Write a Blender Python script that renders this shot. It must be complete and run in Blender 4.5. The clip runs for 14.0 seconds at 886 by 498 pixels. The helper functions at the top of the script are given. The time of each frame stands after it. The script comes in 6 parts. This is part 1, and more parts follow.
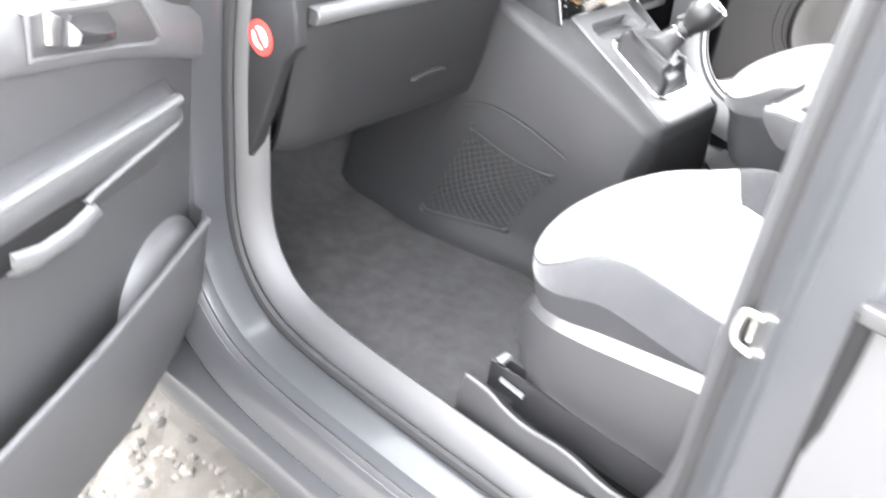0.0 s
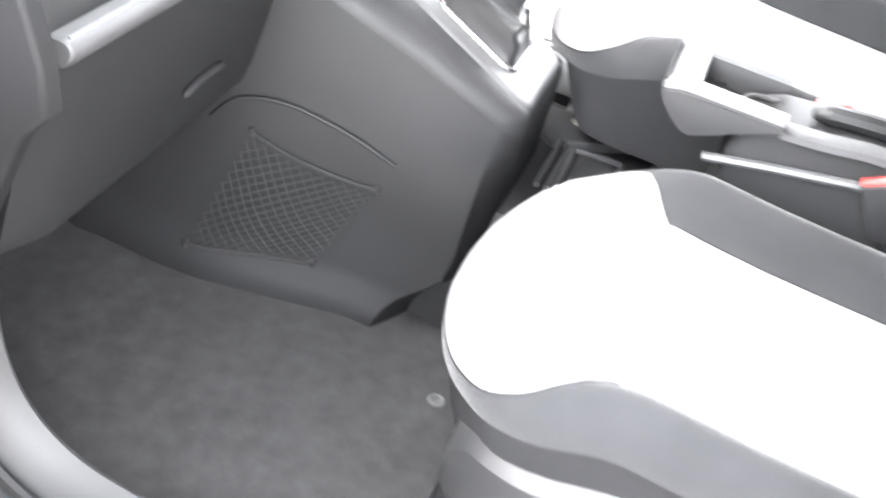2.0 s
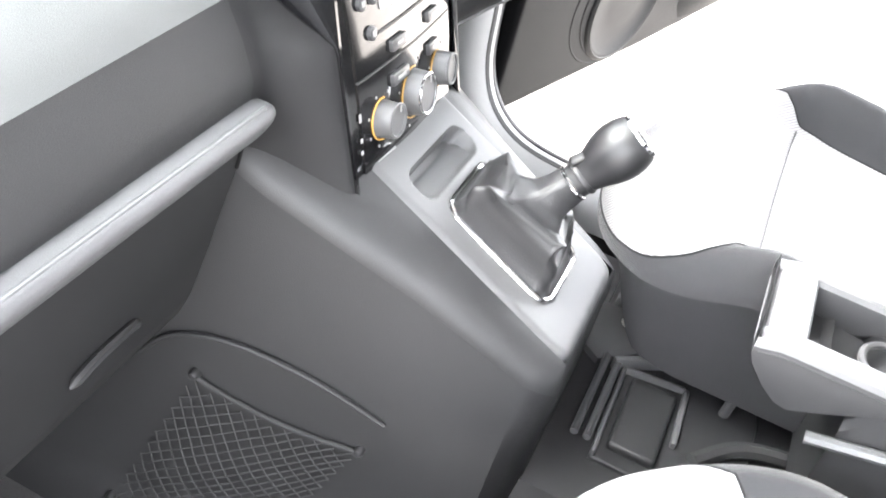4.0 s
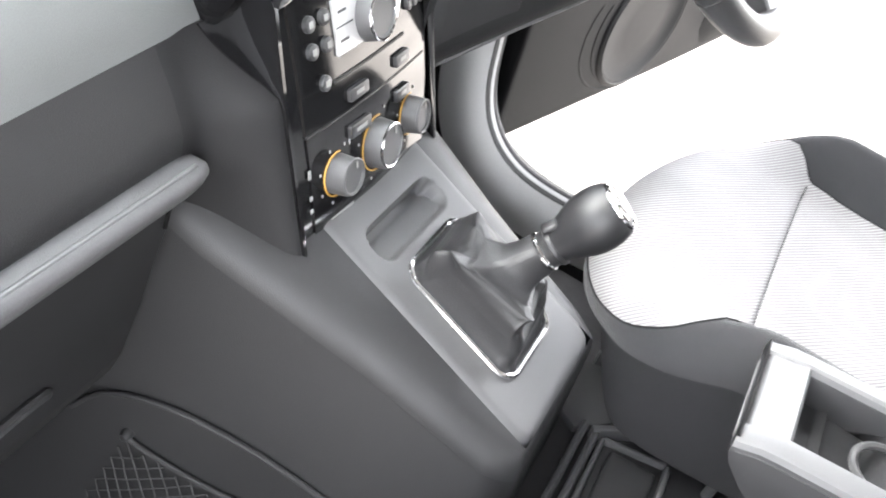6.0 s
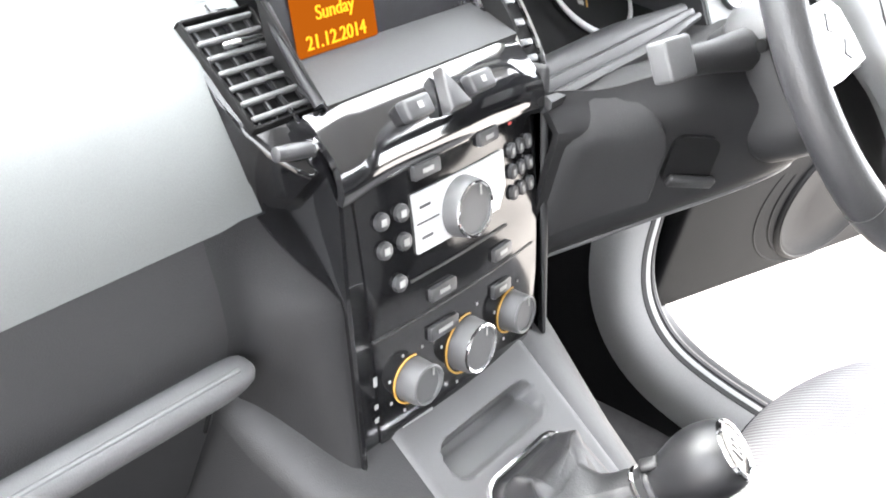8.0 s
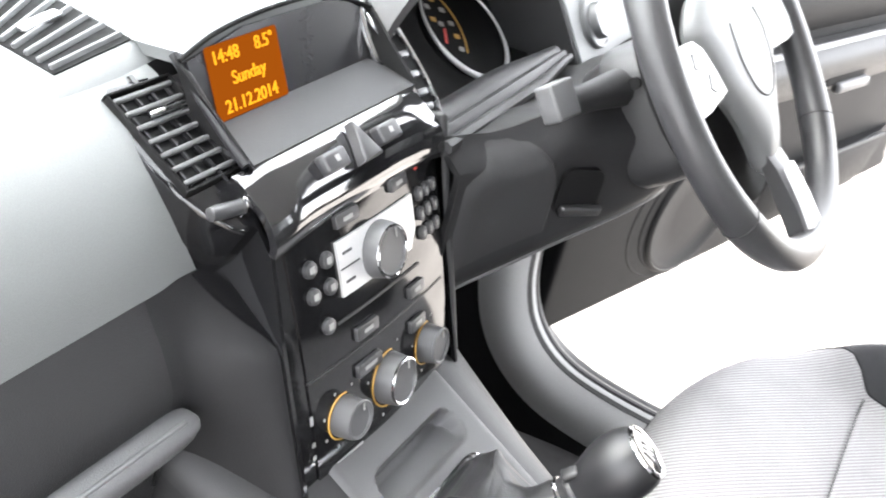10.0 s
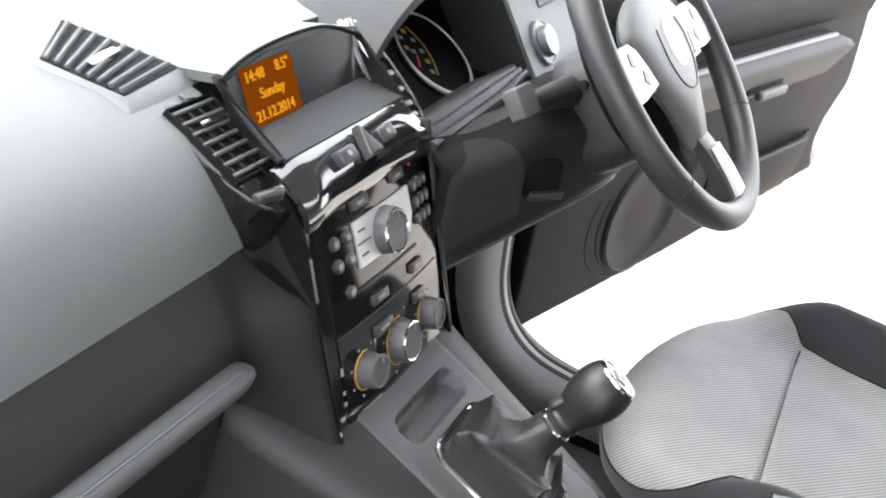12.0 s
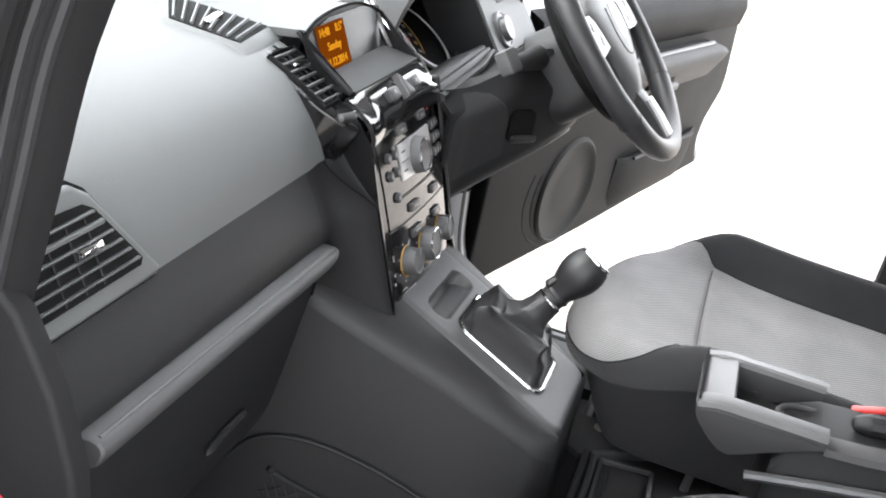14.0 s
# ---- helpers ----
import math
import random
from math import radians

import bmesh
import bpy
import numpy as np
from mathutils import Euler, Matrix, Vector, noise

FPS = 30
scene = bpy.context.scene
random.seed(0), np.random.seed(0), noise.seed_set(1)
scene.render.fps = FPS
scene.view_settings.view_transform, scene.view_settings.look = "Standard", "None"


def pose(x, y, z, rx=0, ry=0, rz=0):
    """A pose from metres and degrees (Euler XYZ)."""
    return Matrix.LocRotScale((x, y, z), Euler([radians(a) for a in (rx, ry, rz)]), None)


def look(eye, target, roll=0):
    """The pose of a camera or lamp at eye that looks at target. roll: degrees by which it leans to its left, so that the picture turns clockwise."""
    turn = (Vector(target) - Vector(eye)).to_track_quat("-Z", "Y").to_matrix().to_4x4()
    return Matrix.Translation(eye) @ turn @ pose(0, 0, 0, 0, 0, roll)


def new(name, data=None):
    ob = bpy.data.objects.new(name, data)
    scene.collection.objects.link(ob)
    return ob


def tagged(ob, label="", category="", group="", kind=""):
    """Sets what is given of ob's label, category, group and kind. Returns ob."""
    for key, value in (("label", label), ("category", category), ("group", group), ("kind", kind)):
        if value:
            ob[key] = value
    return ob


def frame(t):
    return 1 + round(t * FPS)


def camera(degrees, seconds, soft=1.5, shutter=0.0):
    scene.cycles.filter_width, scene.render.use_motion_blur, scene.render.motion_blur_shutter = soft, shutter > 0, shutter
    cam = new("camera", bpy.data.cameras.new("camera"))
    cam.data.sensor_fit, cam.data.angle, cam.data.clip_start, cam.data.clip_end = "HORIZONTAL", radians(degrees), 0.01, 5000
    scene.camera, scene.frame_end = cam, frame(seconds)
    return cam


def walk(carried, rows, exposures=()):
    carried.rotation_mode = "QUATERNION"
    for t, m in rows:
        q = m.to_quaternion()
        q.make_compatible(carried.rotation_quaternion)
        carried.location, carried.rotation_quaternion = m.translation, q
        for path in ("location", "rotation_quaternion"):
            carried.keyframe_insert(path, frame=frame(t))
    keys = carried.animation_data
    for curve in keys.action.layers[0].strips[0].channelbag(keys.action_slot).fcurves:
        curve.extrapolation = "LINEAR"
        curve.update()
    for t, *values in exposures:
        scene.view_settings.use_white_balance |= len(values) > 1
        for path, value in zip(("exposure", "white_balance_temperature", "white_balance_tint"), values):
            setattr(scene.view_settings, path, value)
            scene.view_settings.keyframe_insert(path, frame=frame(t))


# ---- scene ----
cam = camera(46.0, 14.0, 1.8, 0.5)
PATH = [
    (0, (-1.625, -0.899, 1.473), (-0.302, 0.13, 0.382), 8.9),
    (0.3, (-1.605, -0.792, 1.460), (-0.252, 0.226, 0.396), 9.7),
    (0.5, (-1.541, -0.758, 1.457), (-0.154, 0.162, 0.348), 11.3),
    (0.7, (-1.561, -0.650, 1.421), (-0.070, 0.050, 0.287), 14.8),
    (1, (-1.485, -0.543, 1.405), (0.049, -0.112, 0.197), 16.7),
    (1.2, (-1.479, -0.437, 1.394), (0.103, -0.101, 0.217), 16.5),
    (1.5, (-1.429, -0.392, 1.38), (0.151, -0.194, 0.17), 19.0),
    (1.7, (-1.392, -0.350, 1.385), (0.166, -0.180, 0.143), 18.0),
    (2, (-1.287, -0.304, 1.364), (0.284, -0.024, 0.159), 16.6),
    (2.2, (-1.207, -0.254, 1.356), (0.313, 0.049, 0.092), 17.4),
    (2.5, (-1.123, -0.204, 1.349), (0.391, 0.083, 0.075), 18.6),
    (3, (-1.004, -0.151, 1.349), (0.58, 0.083, 0.15), 17.6),
    (5.5, (-0.787, -0.217, 1.391), (0.691, 0.286, 0.141), 17.5),
    (5.8, (-0.767, -0.199, 1.381), (0.786, 0.210, 0.188), 18.4),
    (6, (-0.735, -0.185, 1.381), (0.793, 0.211, 0.153), 18.7),
    (6.2, (-0.703, -0.186, 1.402), (0.785, 0.309, 0.162), 17.0),
    (6.5, (-0.642, -0.195, 1.402), (0.823, 0.417, 0.187), 16.2),
    (7, (-0.58, -0.193, 1.384), (0.827, 0.578, 0.191), 15.9),
    (9.5, (-0.606, -0.21, 1.437), (0.878, 0.577, 0.352), 14.4),
    (10, (-0.644, -0.182, 1.428), (0.941, 0.455, 0.388), 14.6),
    (10.5, (-0.694, -0.172, 1.427), (0.944, 0.374, 0.417), 14.6),
    (11, (-0.755, -0.183, 1.419), (0.859, 0.354, 0.367), 12.1),
    (11.5, (-0.768, -0.167, 1.437), (0.885, 0.323, 0.424), 13.4),
    (12, (-0.832, -0.232, 1.449), (0.831, 0.368, 0.513), 11.4),
    (12.5, (-0.94, -0.28, 1.448), (0.686, 0.433, 0.526), 9.9),
    (13, (-1.047, -0.256, 1.438), (0.664, 0.359, 0.605), 10.2),
    (13.5, (-1.142, -0.216, 1.429), (0.605, 0.272, 0.586), 11.6),
    (14, (-1.219, -0.208, 1.419), (0.563, 0.199, 0.606), 12.5),
]
EXPOSURES = [(0.0, 4.56), (0.5, 4.62), (1.0, 4.42), (2.0, 4.38), (3.0, 4.28), (5.5, 3.98), (6.0, 3.58), (6.5, 3.7), (7.0, 4.02), (9.5, 3.6), (10.0, 3.45), (10.5, 3.1), (11.0, 2.95), (11.5, 2.6), (12.0, 2.5), (12.5, 2.5), (13.5, 2.34), (14.0, 2.39)]
walk(cam, [(t, look(eye, target, roll)) for t, eye, target, roll in PATH], EXPOSURES)

# ---- light: an overcast winter day ----
world = bpy.data.worlds.new("overcast_sky")
scene.world = world
world.use_nodes = True
wn, wl = world.node_tree.nodes, world.node_tree.links
wn.clear()
sky = wn.new("ShaderNodeTexSky")
sky.sky_type, sky.sun_disc, sky.sun_elevation, sky.sun_rotation = "NISHITA", False, radians(50), radians(-27)
cloud = wn.new("ShaderNodeMix")
cloud.data_type = "RGBA"
cloud.inputs["Factor"].default_value = 0.75
cloud.inputs["B"].default_value = (10.0, 9.95, 10.1, 1)
wbg = wn.new("ShaderNodeBackground")
wbg.inputs["Strength"].default_value = 0.15
wout = wn.new("ShaderNodeOutputWorld")
wl.new(sky.outputs["Color"], cloud.inputs["A"])
wl.new(cloud.outputs["Result"], wbg.inputs["Color"])
wl.new(wbg.outputs["Background"], wout.inputs["Surface"])
sun = new("sun", bpy.data.lights.new("sun", "SUN"))
sun.data.energy, sun.data.angle, sun.data.color = 0.6, radians(50), (1.0, 0.97, 0.93)
sun.matrix_world = look((-1.6, 3.2, 4.6), (0, 0, 0.8))

# ---- materials ----
def material(name, colour, rough=0.5, metal=0.0, vary=0.12, grain=400.0, bump=0.15, blotch=6.0, spec=0.5, coat=0.0, depth=0.0006):
    """A surface with fine grain and broad, faint stains, at real-world size."""
    m = bpy.data.materials.new(name)
    m.use_nodes = True
    n, l = m.node_tree.nodes, m.node_tree.links
    b = n["Principled BSDF"]
    pos = n.new("ShaderNodeTexCoord")
    big, small = n.new("ShaderNodeTexNoise"), n.new("ShaderNodeTexNoise")
    big.inputs["Scale"].default_value, big.inputs["Detail"].default_value = blotch, 5
    small.inputs["Scale"].default_value, small.inputs["Detail"].default_value = grain, 3
    for t in (big, small):
        l.new(pos.outputs["Object"], t.inputs["Vector"])
    add = n.new("ShaderNodeMath")
    add.operation = "ADD"
    l.new(big.outputs["Fac"], add.inputs[0])
    l.new(small.outputs["Fac"], add.inputs[1])
    ramp = n.new("ShaderNodeMapRange")
    ramp.inputs["From Min"].default_value, ramp.inputs["From Max"].default_value = 0.6, 1.4
    ramp.inputs["To Min"].default_value, ramp.inputs["To Max"].default_value = 1 - vary, 1 + vary
    l.new(add.outputs[0], ramp.inputs["Value"])
    mul = n.new("ShaderNodeVectorMath")
    mul.operation = "SCALE"
    mul.inputs[0].default_value = colour
    l.new(ramp.outputs["Result"], mul.inputs["Scale"])
    l.new(mul.outputs["Vector"], b.inputs["Base Color"])
    rr = n.new("ShaderNodeMapRange")
    rr.inputs["To Min"].default_value, rr.inputs["To Max"].default_value = max(0.02, rough - 0.08), min(1, rough + 0.08)
    l.new(big.outputs["Fac"], rr.inputs["Value"])
    l.new(rr.outputs["Result"], b.inputs["Roughness"])
    if bump:
        bp = n.new("ShaderNodeBump")
        bp.inputs["Strength"].default_value, bp.inputs["Distance"].default_value = bump, depth
        l.new(small.outputs["Fac"], bp.inputs["Height"])
        l.new(bp.outputs["Normal"], b.inputs["Normal"])
    b.inputs["Metallic"].default_value = metal
    b.inputs["Specular IOR Level"].default_value = spec
    b.inputs["Coat Weight"].default_value = coat
    b.inputs["Coat Roughness"].default_value = 0.05
    return m


def ribbed(name, colour, dark, pitch=0.0033, axis="DIAGONAL", bump=0.5):
    """Woven cloth with fine ribs."""
    m = material(name, colour, 0.9, 0, 0.16, 900, 0.2, 14, 0.15)
    n, l = m.node_tree.nodes, m.node_tree.links
    b = n["Principled BSDF"]
    pos = n.new("ShaderNodeTexCoord")
    wave = n.new("ShaderNodeTexWave")
    wave.bands_direction = axis
    wave.inputs["Scale"].default_value = 0.314 / pitch
    wave.inputs["Distortion"].default_value, wave.inputs["Detail"].default_value, wave.inputs["Detail Scale"].default_value = 1.2, 2, 40
    l.new(pos.outputs["Object"], wave.inputs["Vector"])
    mix = n.new("ShaderNodeMix")
    mix.data_type = "RGBA"
    mix.inputs["B"].default_value = (*dark, 1)
    mix.inputs["A"].default_value = (*colour, 1)
    scale = n.new("ShaderNodeMath")
    scale.operation = "MULTIPLY"
    scale.inputs[1].default_value = 0.75
    l.new(wave.outputs["Fac"], scale.inputs[0])
    l.new(scale.outputs[0], mix.inputs["Factor"])
    old = b.inputs["Base Color"].links[0].from_node
    l.new(mix.outputs["Result"], old.inputs[0])
    bp = b.inputs["Normal"].links[0].from_node
    wb = n.new("ShaderNodeBump")
    wb.inputs["Strength"].default_value, wb.inputs["Distance"].default_value = bump, 0.0011
    l.new(wave.outputs["Fac"], wb.inputs["Height"])
    l.new(bp.outputs["Normal"], wb.inputs["Normal"])
    l.new(wb.outputs["Normal"], b.inputs["Normal"])
    return m


def glow(name, colour, strength):
    m = bpy.data.materials.new(name)
    m.use_nodes = True
    b = m.node_tree.nodes["Principled BSDF"]
    b.inputs["Base Color"].default_value = (0.0, 0.0, 0.0, 1)
    b.inputs["Emission Color"].default_value = (*colour, 1)
    b.inputs["Emission Strength"].default_value = strength
    b.inputs["Roughness"].default_value = 0.6
    b.inputs["Specular IOR Level"].default_value = 0.0
    return m


def pebbles(name, dark, pale):
    """Stones whose colour differs from one to the next."""
    m = material(name, pale, 0.6, 0, 0.3, 300, 0.5, 40, 0.4)
    n, l = m.node_tree.nodes, m.node_tree.links
    geo, mix = n.new("ShaderNodeNewGeometry"), n.new("ShaderNodeMix")
    mix.data_type = "RGBA"
    mix.inputs["A"].default_value, mix.inputs["B"].default_value = (*dark, 1), (*pale, 1)
    l.new(geo.outputs["Random Per Island"], mix.inputs["Factor"])
    l.new(mix.outputs["Result"], n["Principled BSDF"].inputs["Base Color"].links[0].from_node.inputs[0])
    return m


def glass(name, colour=(0.93, 0.96, 0.95)):
    m = bpy.data.materials.new(name)
    m.use_nodes = True
    b = m.node_tree.nodes["Principled BSDF"]
    b.inputs["Base Color"].default_value = (*colour, 1)
    b.inputs["Transmission Weight"].default_value = 1
    b.inputs["Roughness"].default_value = 0.01
    b.inputs["IOR"].default_value = 1.1
    return m


PAD = material("soft_dash_plastic", (0.092, 0.096, 0.096), 0.52, 0, 0.10, 900, 0.5, 5, 0.45)
FLANK = material("charcoal_console_plastic", (0.0088, 0.0088, 0.0094), 0.6, 0, 0.14, 900, 0.5, 5, 0.25)
LOWER = material("dark_dash_plastic", (0.0108, 0.0108, 0.0115), 0.55, 0, 0.12, 900, 0.5, 5, 0.32)
DARK = material("charcoal_plastic", (0.0135, 0.0135, 0.0143), 0.6, 0, 0.15, 700, 0.4, 6, 0.3)
SATIN = material("satin_grey_trim", (0.085, 0.087, 0.089), 0.34, 0.25, 0.06, 1200, 0.15, 8, 0.5)
TOPGREY = material("console_grey_plastic", (0.056, 0.056, 0.058), 0.5, 0.0, 0.1, 900, 0.4, 7, 0.45)
PIANO = material("gloss_black_fascia", (0.004, 0.004, 0.0044), 0.055, 0, 0.1, 300, 0.0, 4, 0.5, 0.0)
GLOSS = material("gloss_black_lacquer", (0.005, 0.005, 0.0055), 0.06, 0, 0.1, 300, 0.0, 4, 0.8, 0.6)
INK = material("matt_black_plastic", (0.004, 0.004, 0.0042), 0.75, 0, 0.1, 500, 0.1, 9, 0.12)
VINYL = material("charcoal_vinyl", (0.028, 0.028, 0.0293), 0.40, 0, 0.12, 900, 0.4, 9, 0.5)
CHROME = material("chrome", (0.75, 0.75, 0.76), 0.12, 1.0, 0.04, 300, 0.0, 9)
KNOBGREY = material("grey_rubber_knob", (0.058, 0.058, 0.060), 0.5, 0, 0.08, 900, 0.2, 20)
SCREEN = material("smoked_screen_plastic", (0.012, 0.012, 0.013), 0.26, 0, 0.05, 300, 0.0, 4, 0.22)
SILVER = material("silver_plastic", (0.45, 0.45, 0.45), 0.35, 0.35, 0.05, 900, 0.05, 20)
BUTTON = material("button_grey", (0.024, 0.024, 0.0255), 0.4, 0, 0.1, 900, 0.1, 20)
PRINT = material("printed_marks", (0.19, 0.19, 0.187), 0.5, 0, 0.03, 900, 0.0, 20)
YELLOW = material("amber_scale", (0.34, 0.19, 0.035), 0.5, 0, 0.05, 900, 0.0, 20)
RED = material("red_plastic", (0.5, 0.035, 0.03), 0.4, 0, 0.08, 900, 0.05, 20)
WHITE = material("white_print", (0.78, 0.78, 0.76), 0.5, 0, 0.03, 900, 0.0, 20)
CARPET = material("needle_felt_carpet", (0.042, 0.0413, 0.042), 0.97, 0, 0.36, 900, 1.0, 38, 0.1, 0, 0.002)
WHEELPAD = material("wheel_pad_plastic", (0.115, 0.118, 0.118), 0.46, 0, 0.08, 900, 0.4, 6, 0.5)
# near-black, for the footwell's shade beside the sill
FOOTSHADE = material("footwell_shade_black", (0.006, 0.006, 0.0063), 0.95, 0, 0.3, 900, 0.8, 20, 0.05)
LEATHER = material("black_leather", (0.013, 0.013, 0.014), 0.5, 0, 0.15, 500, 0.5, 10, 0.45)
RIM = material("wheel_leather", (0.022, 0.022, 0.0235), 0.42, 0, 0.12, 700, 0.5, 10, 0.5)
RUBBER = material("door_seal_rubber", (0.02, 0.02, 0.021), 0.55, 0, 0.15, 300, 0.2, 8, 0.35)
# sill plastic made far paler, the door opening's light put into its colour
LITTRIM = material("lit_sill_plastic", (0.28, 0.28, 0.28), 0.45, 0, 0.12, 700, 0.4, 5, 0.45)
KNOBSKIN = material("black_knob_leather", (0.010, 0.010, 0.0108), 0.42, 0, 0.12, 700, 0.25, 12, 0.4)
TRAYTOP = material("pale_satin_plastic", (0.12, 0.12, 0.122), 0.42, 0.1, 0.07, 900, 0.2, 9, 0.5)
SKIRT = material("grey_seat_skirt_plastic", (0.024, 0.024, 0.0252), 0.36, 0, 0.12, 800, 0.3, 6, 0.5)
SEAL = material("soft_black_seal", (0.014, 0.014, 0.0147), 0.6, 0, 0.15, 300, 0.2, 8, 0.2)
SHOULDER = material("grained_console_plastic", (0.0155, 0.0155, 0.0164), 0.5, 0, 0.12, 900, 0.5, 6, 0.36)
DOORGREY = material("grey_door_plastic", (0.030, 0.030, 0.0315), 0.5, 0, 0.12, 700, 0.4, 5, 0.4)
# darker copies of the door plastic, carrying the driver's door's shade in their colour
SHADEDLINING = material("shaded_door_plastic", (0.0058, 0.0058, 0.0062), 0.6, 0, 0.15, 700, 0.4, 5, 0.1)
SHADEDGRILLE = material("shaded_grille_plastic", (0.0075, 0.0075, 0.008), 0.55, 0, 0.15, 700, 0.4, 5, 0.12)
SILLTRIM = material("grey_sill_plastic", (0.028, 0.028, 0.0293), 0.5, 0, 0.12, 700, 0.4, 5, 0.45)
PAINT = material("grey_metallic_paint", (0.030, 0.031, 0.0333), 0.33, 0.15, 0.06, 2500, 0.02, 3, 0.3, 0.2)
STEEL = material("zinc_steel", (0.55, 0.54, 0.5), 0.3, 0.95, 0.12, 300, 0.1, 25)
BLACKSTEEL = material("black_coated_steel", (0.009, 0.009, 0.0098), 0.4, 0.1, 0.15, 300, 0.1, 15)
HEADLINER = material("headliner_felt", (0.45, 0.45, 0.44), 0.95, 0, 0.06, 900, 0.3, 4, 0.1)
BOLSTER = material("dark_seat_cloth", (0.029, 0.0294, 0.0315), 0.95, 0, 0.2, 1500, 0.7, 10, 0.15, 0, 0.001)
# the bolster cloth again, darkened for the shade low on the cushion
SHADECLOTH = material("shaded_bolster_cloth", (0.020, 0.020, 0.0215), 0.95, 0, 0.25, 1200, 0.9, 10, 0.12, 0, 0.0015)
CLOTH = ribbed("light_ribbed_seat_cloth", (0.30, 0.295, 0.30), (0.115, 0.113, 0.115))
BOLSTER.node_tree.nodes["Principled BSDF"].inputs["Sheen Weight"].default_value = 0.2
BOLSTER.node_tree.nodes["Principled BSDF"].inputs["Sheen Roughness"].default_value = 0.4
THREAD = material("seam_thread", (0.05, 0.05, 0.05), 0.9, 0, 0.1, 900, 0.2, 10)
NET = material("black_net_cord", (0.011, 0.011, 0.0115), 0.8, 0, 0.2, 900, 0.3, 20)
GRAVEL = material("pale_gravel", (0.46, 0.42, 0.375), 0.9, 0, 0.5, 55, 1.0, 1.2, 0.2, 0, 0.02)
# wet stones, with the shade of car and door in their dark colours
PEBBLE = pebbles("shaded_wet_stones", (0.020, 0.019, 0.018), (0.085, 0.077, 0.066))
LCD = glow("lcd_backlight", (0.52, 0.115, 0.006), 0.074)
LCDTEXT = glow("lcd_lit_text", (1.0, 0.40, 0.02), 0.16)
GLASS = glass("window_glass")


# ---- building helpers ----
def holder(name, at, label, category, group="", kind=""):
    ob = new(name)
    ob.empty_display_size = 0.05
    ob.location = at
    return tagged(ob, label, category, group, kind)


def finish(name, mesh, mat, parent=None, label="", smooth=35, thick=0.0):
    mesh.materials.append(mat)
    if smooth:
        mesh.shade_smooth()
        mesh.set_sharp_from_angle(angle=radians(smooth))
    ob = new(name, mesh)
    if parent is not None:
        ob.parent = parent
        if parent.type == "EMPTY":
            ob.matrix_parent_inverse = Matrix.Translation(parent.location).inverted()
    if thick:
        mod = ob.modifiers.new("thickness", "SOLIDIFY")
        mod.thickness, mod.offset = thick, -1
    return tagged(ob, label)


def part(name, bm, mat, parent=None, label="", smooth=35):
    bmesh.ops.recalc_face_normals(bm, faces=bm.faces)
    mesh = bpy.data.meshes.new(name)
    bm.to_mesh(mesh)
    bm.free()
    return finish(name, mesh, mat, parent, label, smooth)


def solid(verts, faces):
    bm = bmesh.new()
    vs = [bm.verts.new(v) for v in verts]
    for f in faces:
        bm.faces.new([vs[i] for i in f])
    return bm


def loft(rings, closed=True, caps=True):
    n, verts, faces = len(rings[0]), [p for r in rings for p in r], []
    for a in range(len(rings) - 1):
        for b in range(n if closed else n - 1):
            c = (b + 1) % n
            faces.append((a * n + b, a * n + c, (a + 1) * n + c, (a + 1) * n + b))
    if caps and closed:
        faces += [tuple(range(n))[::-1], tuple((len(rings) - 1) * n + k for k in range(n))]
    return solid(verts, faces)


def sheet(f, us, vs, thick=0.0):
    """A surface f(u, v) with some thickness behind it."""
    bm = loft([[f(u, v) for v in vs] for u in us], closed=False, caps=False)
    if thick:
        bmesh.ops.recalc_face_normals(bm, faces=bm.faces)
        bmesh.ops.solidify(bm, geom=bm.faces[:], thickness=thick)
    return bm


def span(a, b, n):
    return [a + (b - a) * k / n for k in range(n + 1)]


def tube(path, radius, seg=12, closed=False):
    pts = [Vector(p) for p in path]
    n, rings, up = len(pts), [], None
    for k, p in enumerate(pts):
        d = (pts[(k + 1) % n] - pts[k - 1]) if closed else (pts[min(k + 1, n - 1)] - pts[max(k - 1, 0)])
        d.normalize()
        if up is None:
            up = Vector((0, 0, 1)) if abs(d.z) < 0.9 else Vector((1, 0, 0))
        up = (up - d * up.dot(d)).normalized()
        side = d.cross(up)
        r = radius[k] if isinstance(radius, (list, tuple)) else radius
        rings.append([p + r * (math.cos(a) * side + math.sin(a) * up) for a in span(0, 2 * math.pi, seg)[:-1]])
    if closed:
        return loft(rings + [rings[0]], True, False)
    return loft(rings)


def block(m, sx, sy, sz, bevel=0.0, seg=3):
    bm = bmesh.new()
    bmesh.ops.create_cube(bm, size=1)
    bmesh.ops.scale(bm, vec=(sx, sy, sz), verts=bm.verts)
    if bevel:
        bmesh.ops.bevel(bm, geom=bm.edges[:], offset=bevel, segments=seg, profile=0.5, affect="EDGES")
    bmesh.ops.transform(bm, matrix=m, verts=bm.verts)
    return bm


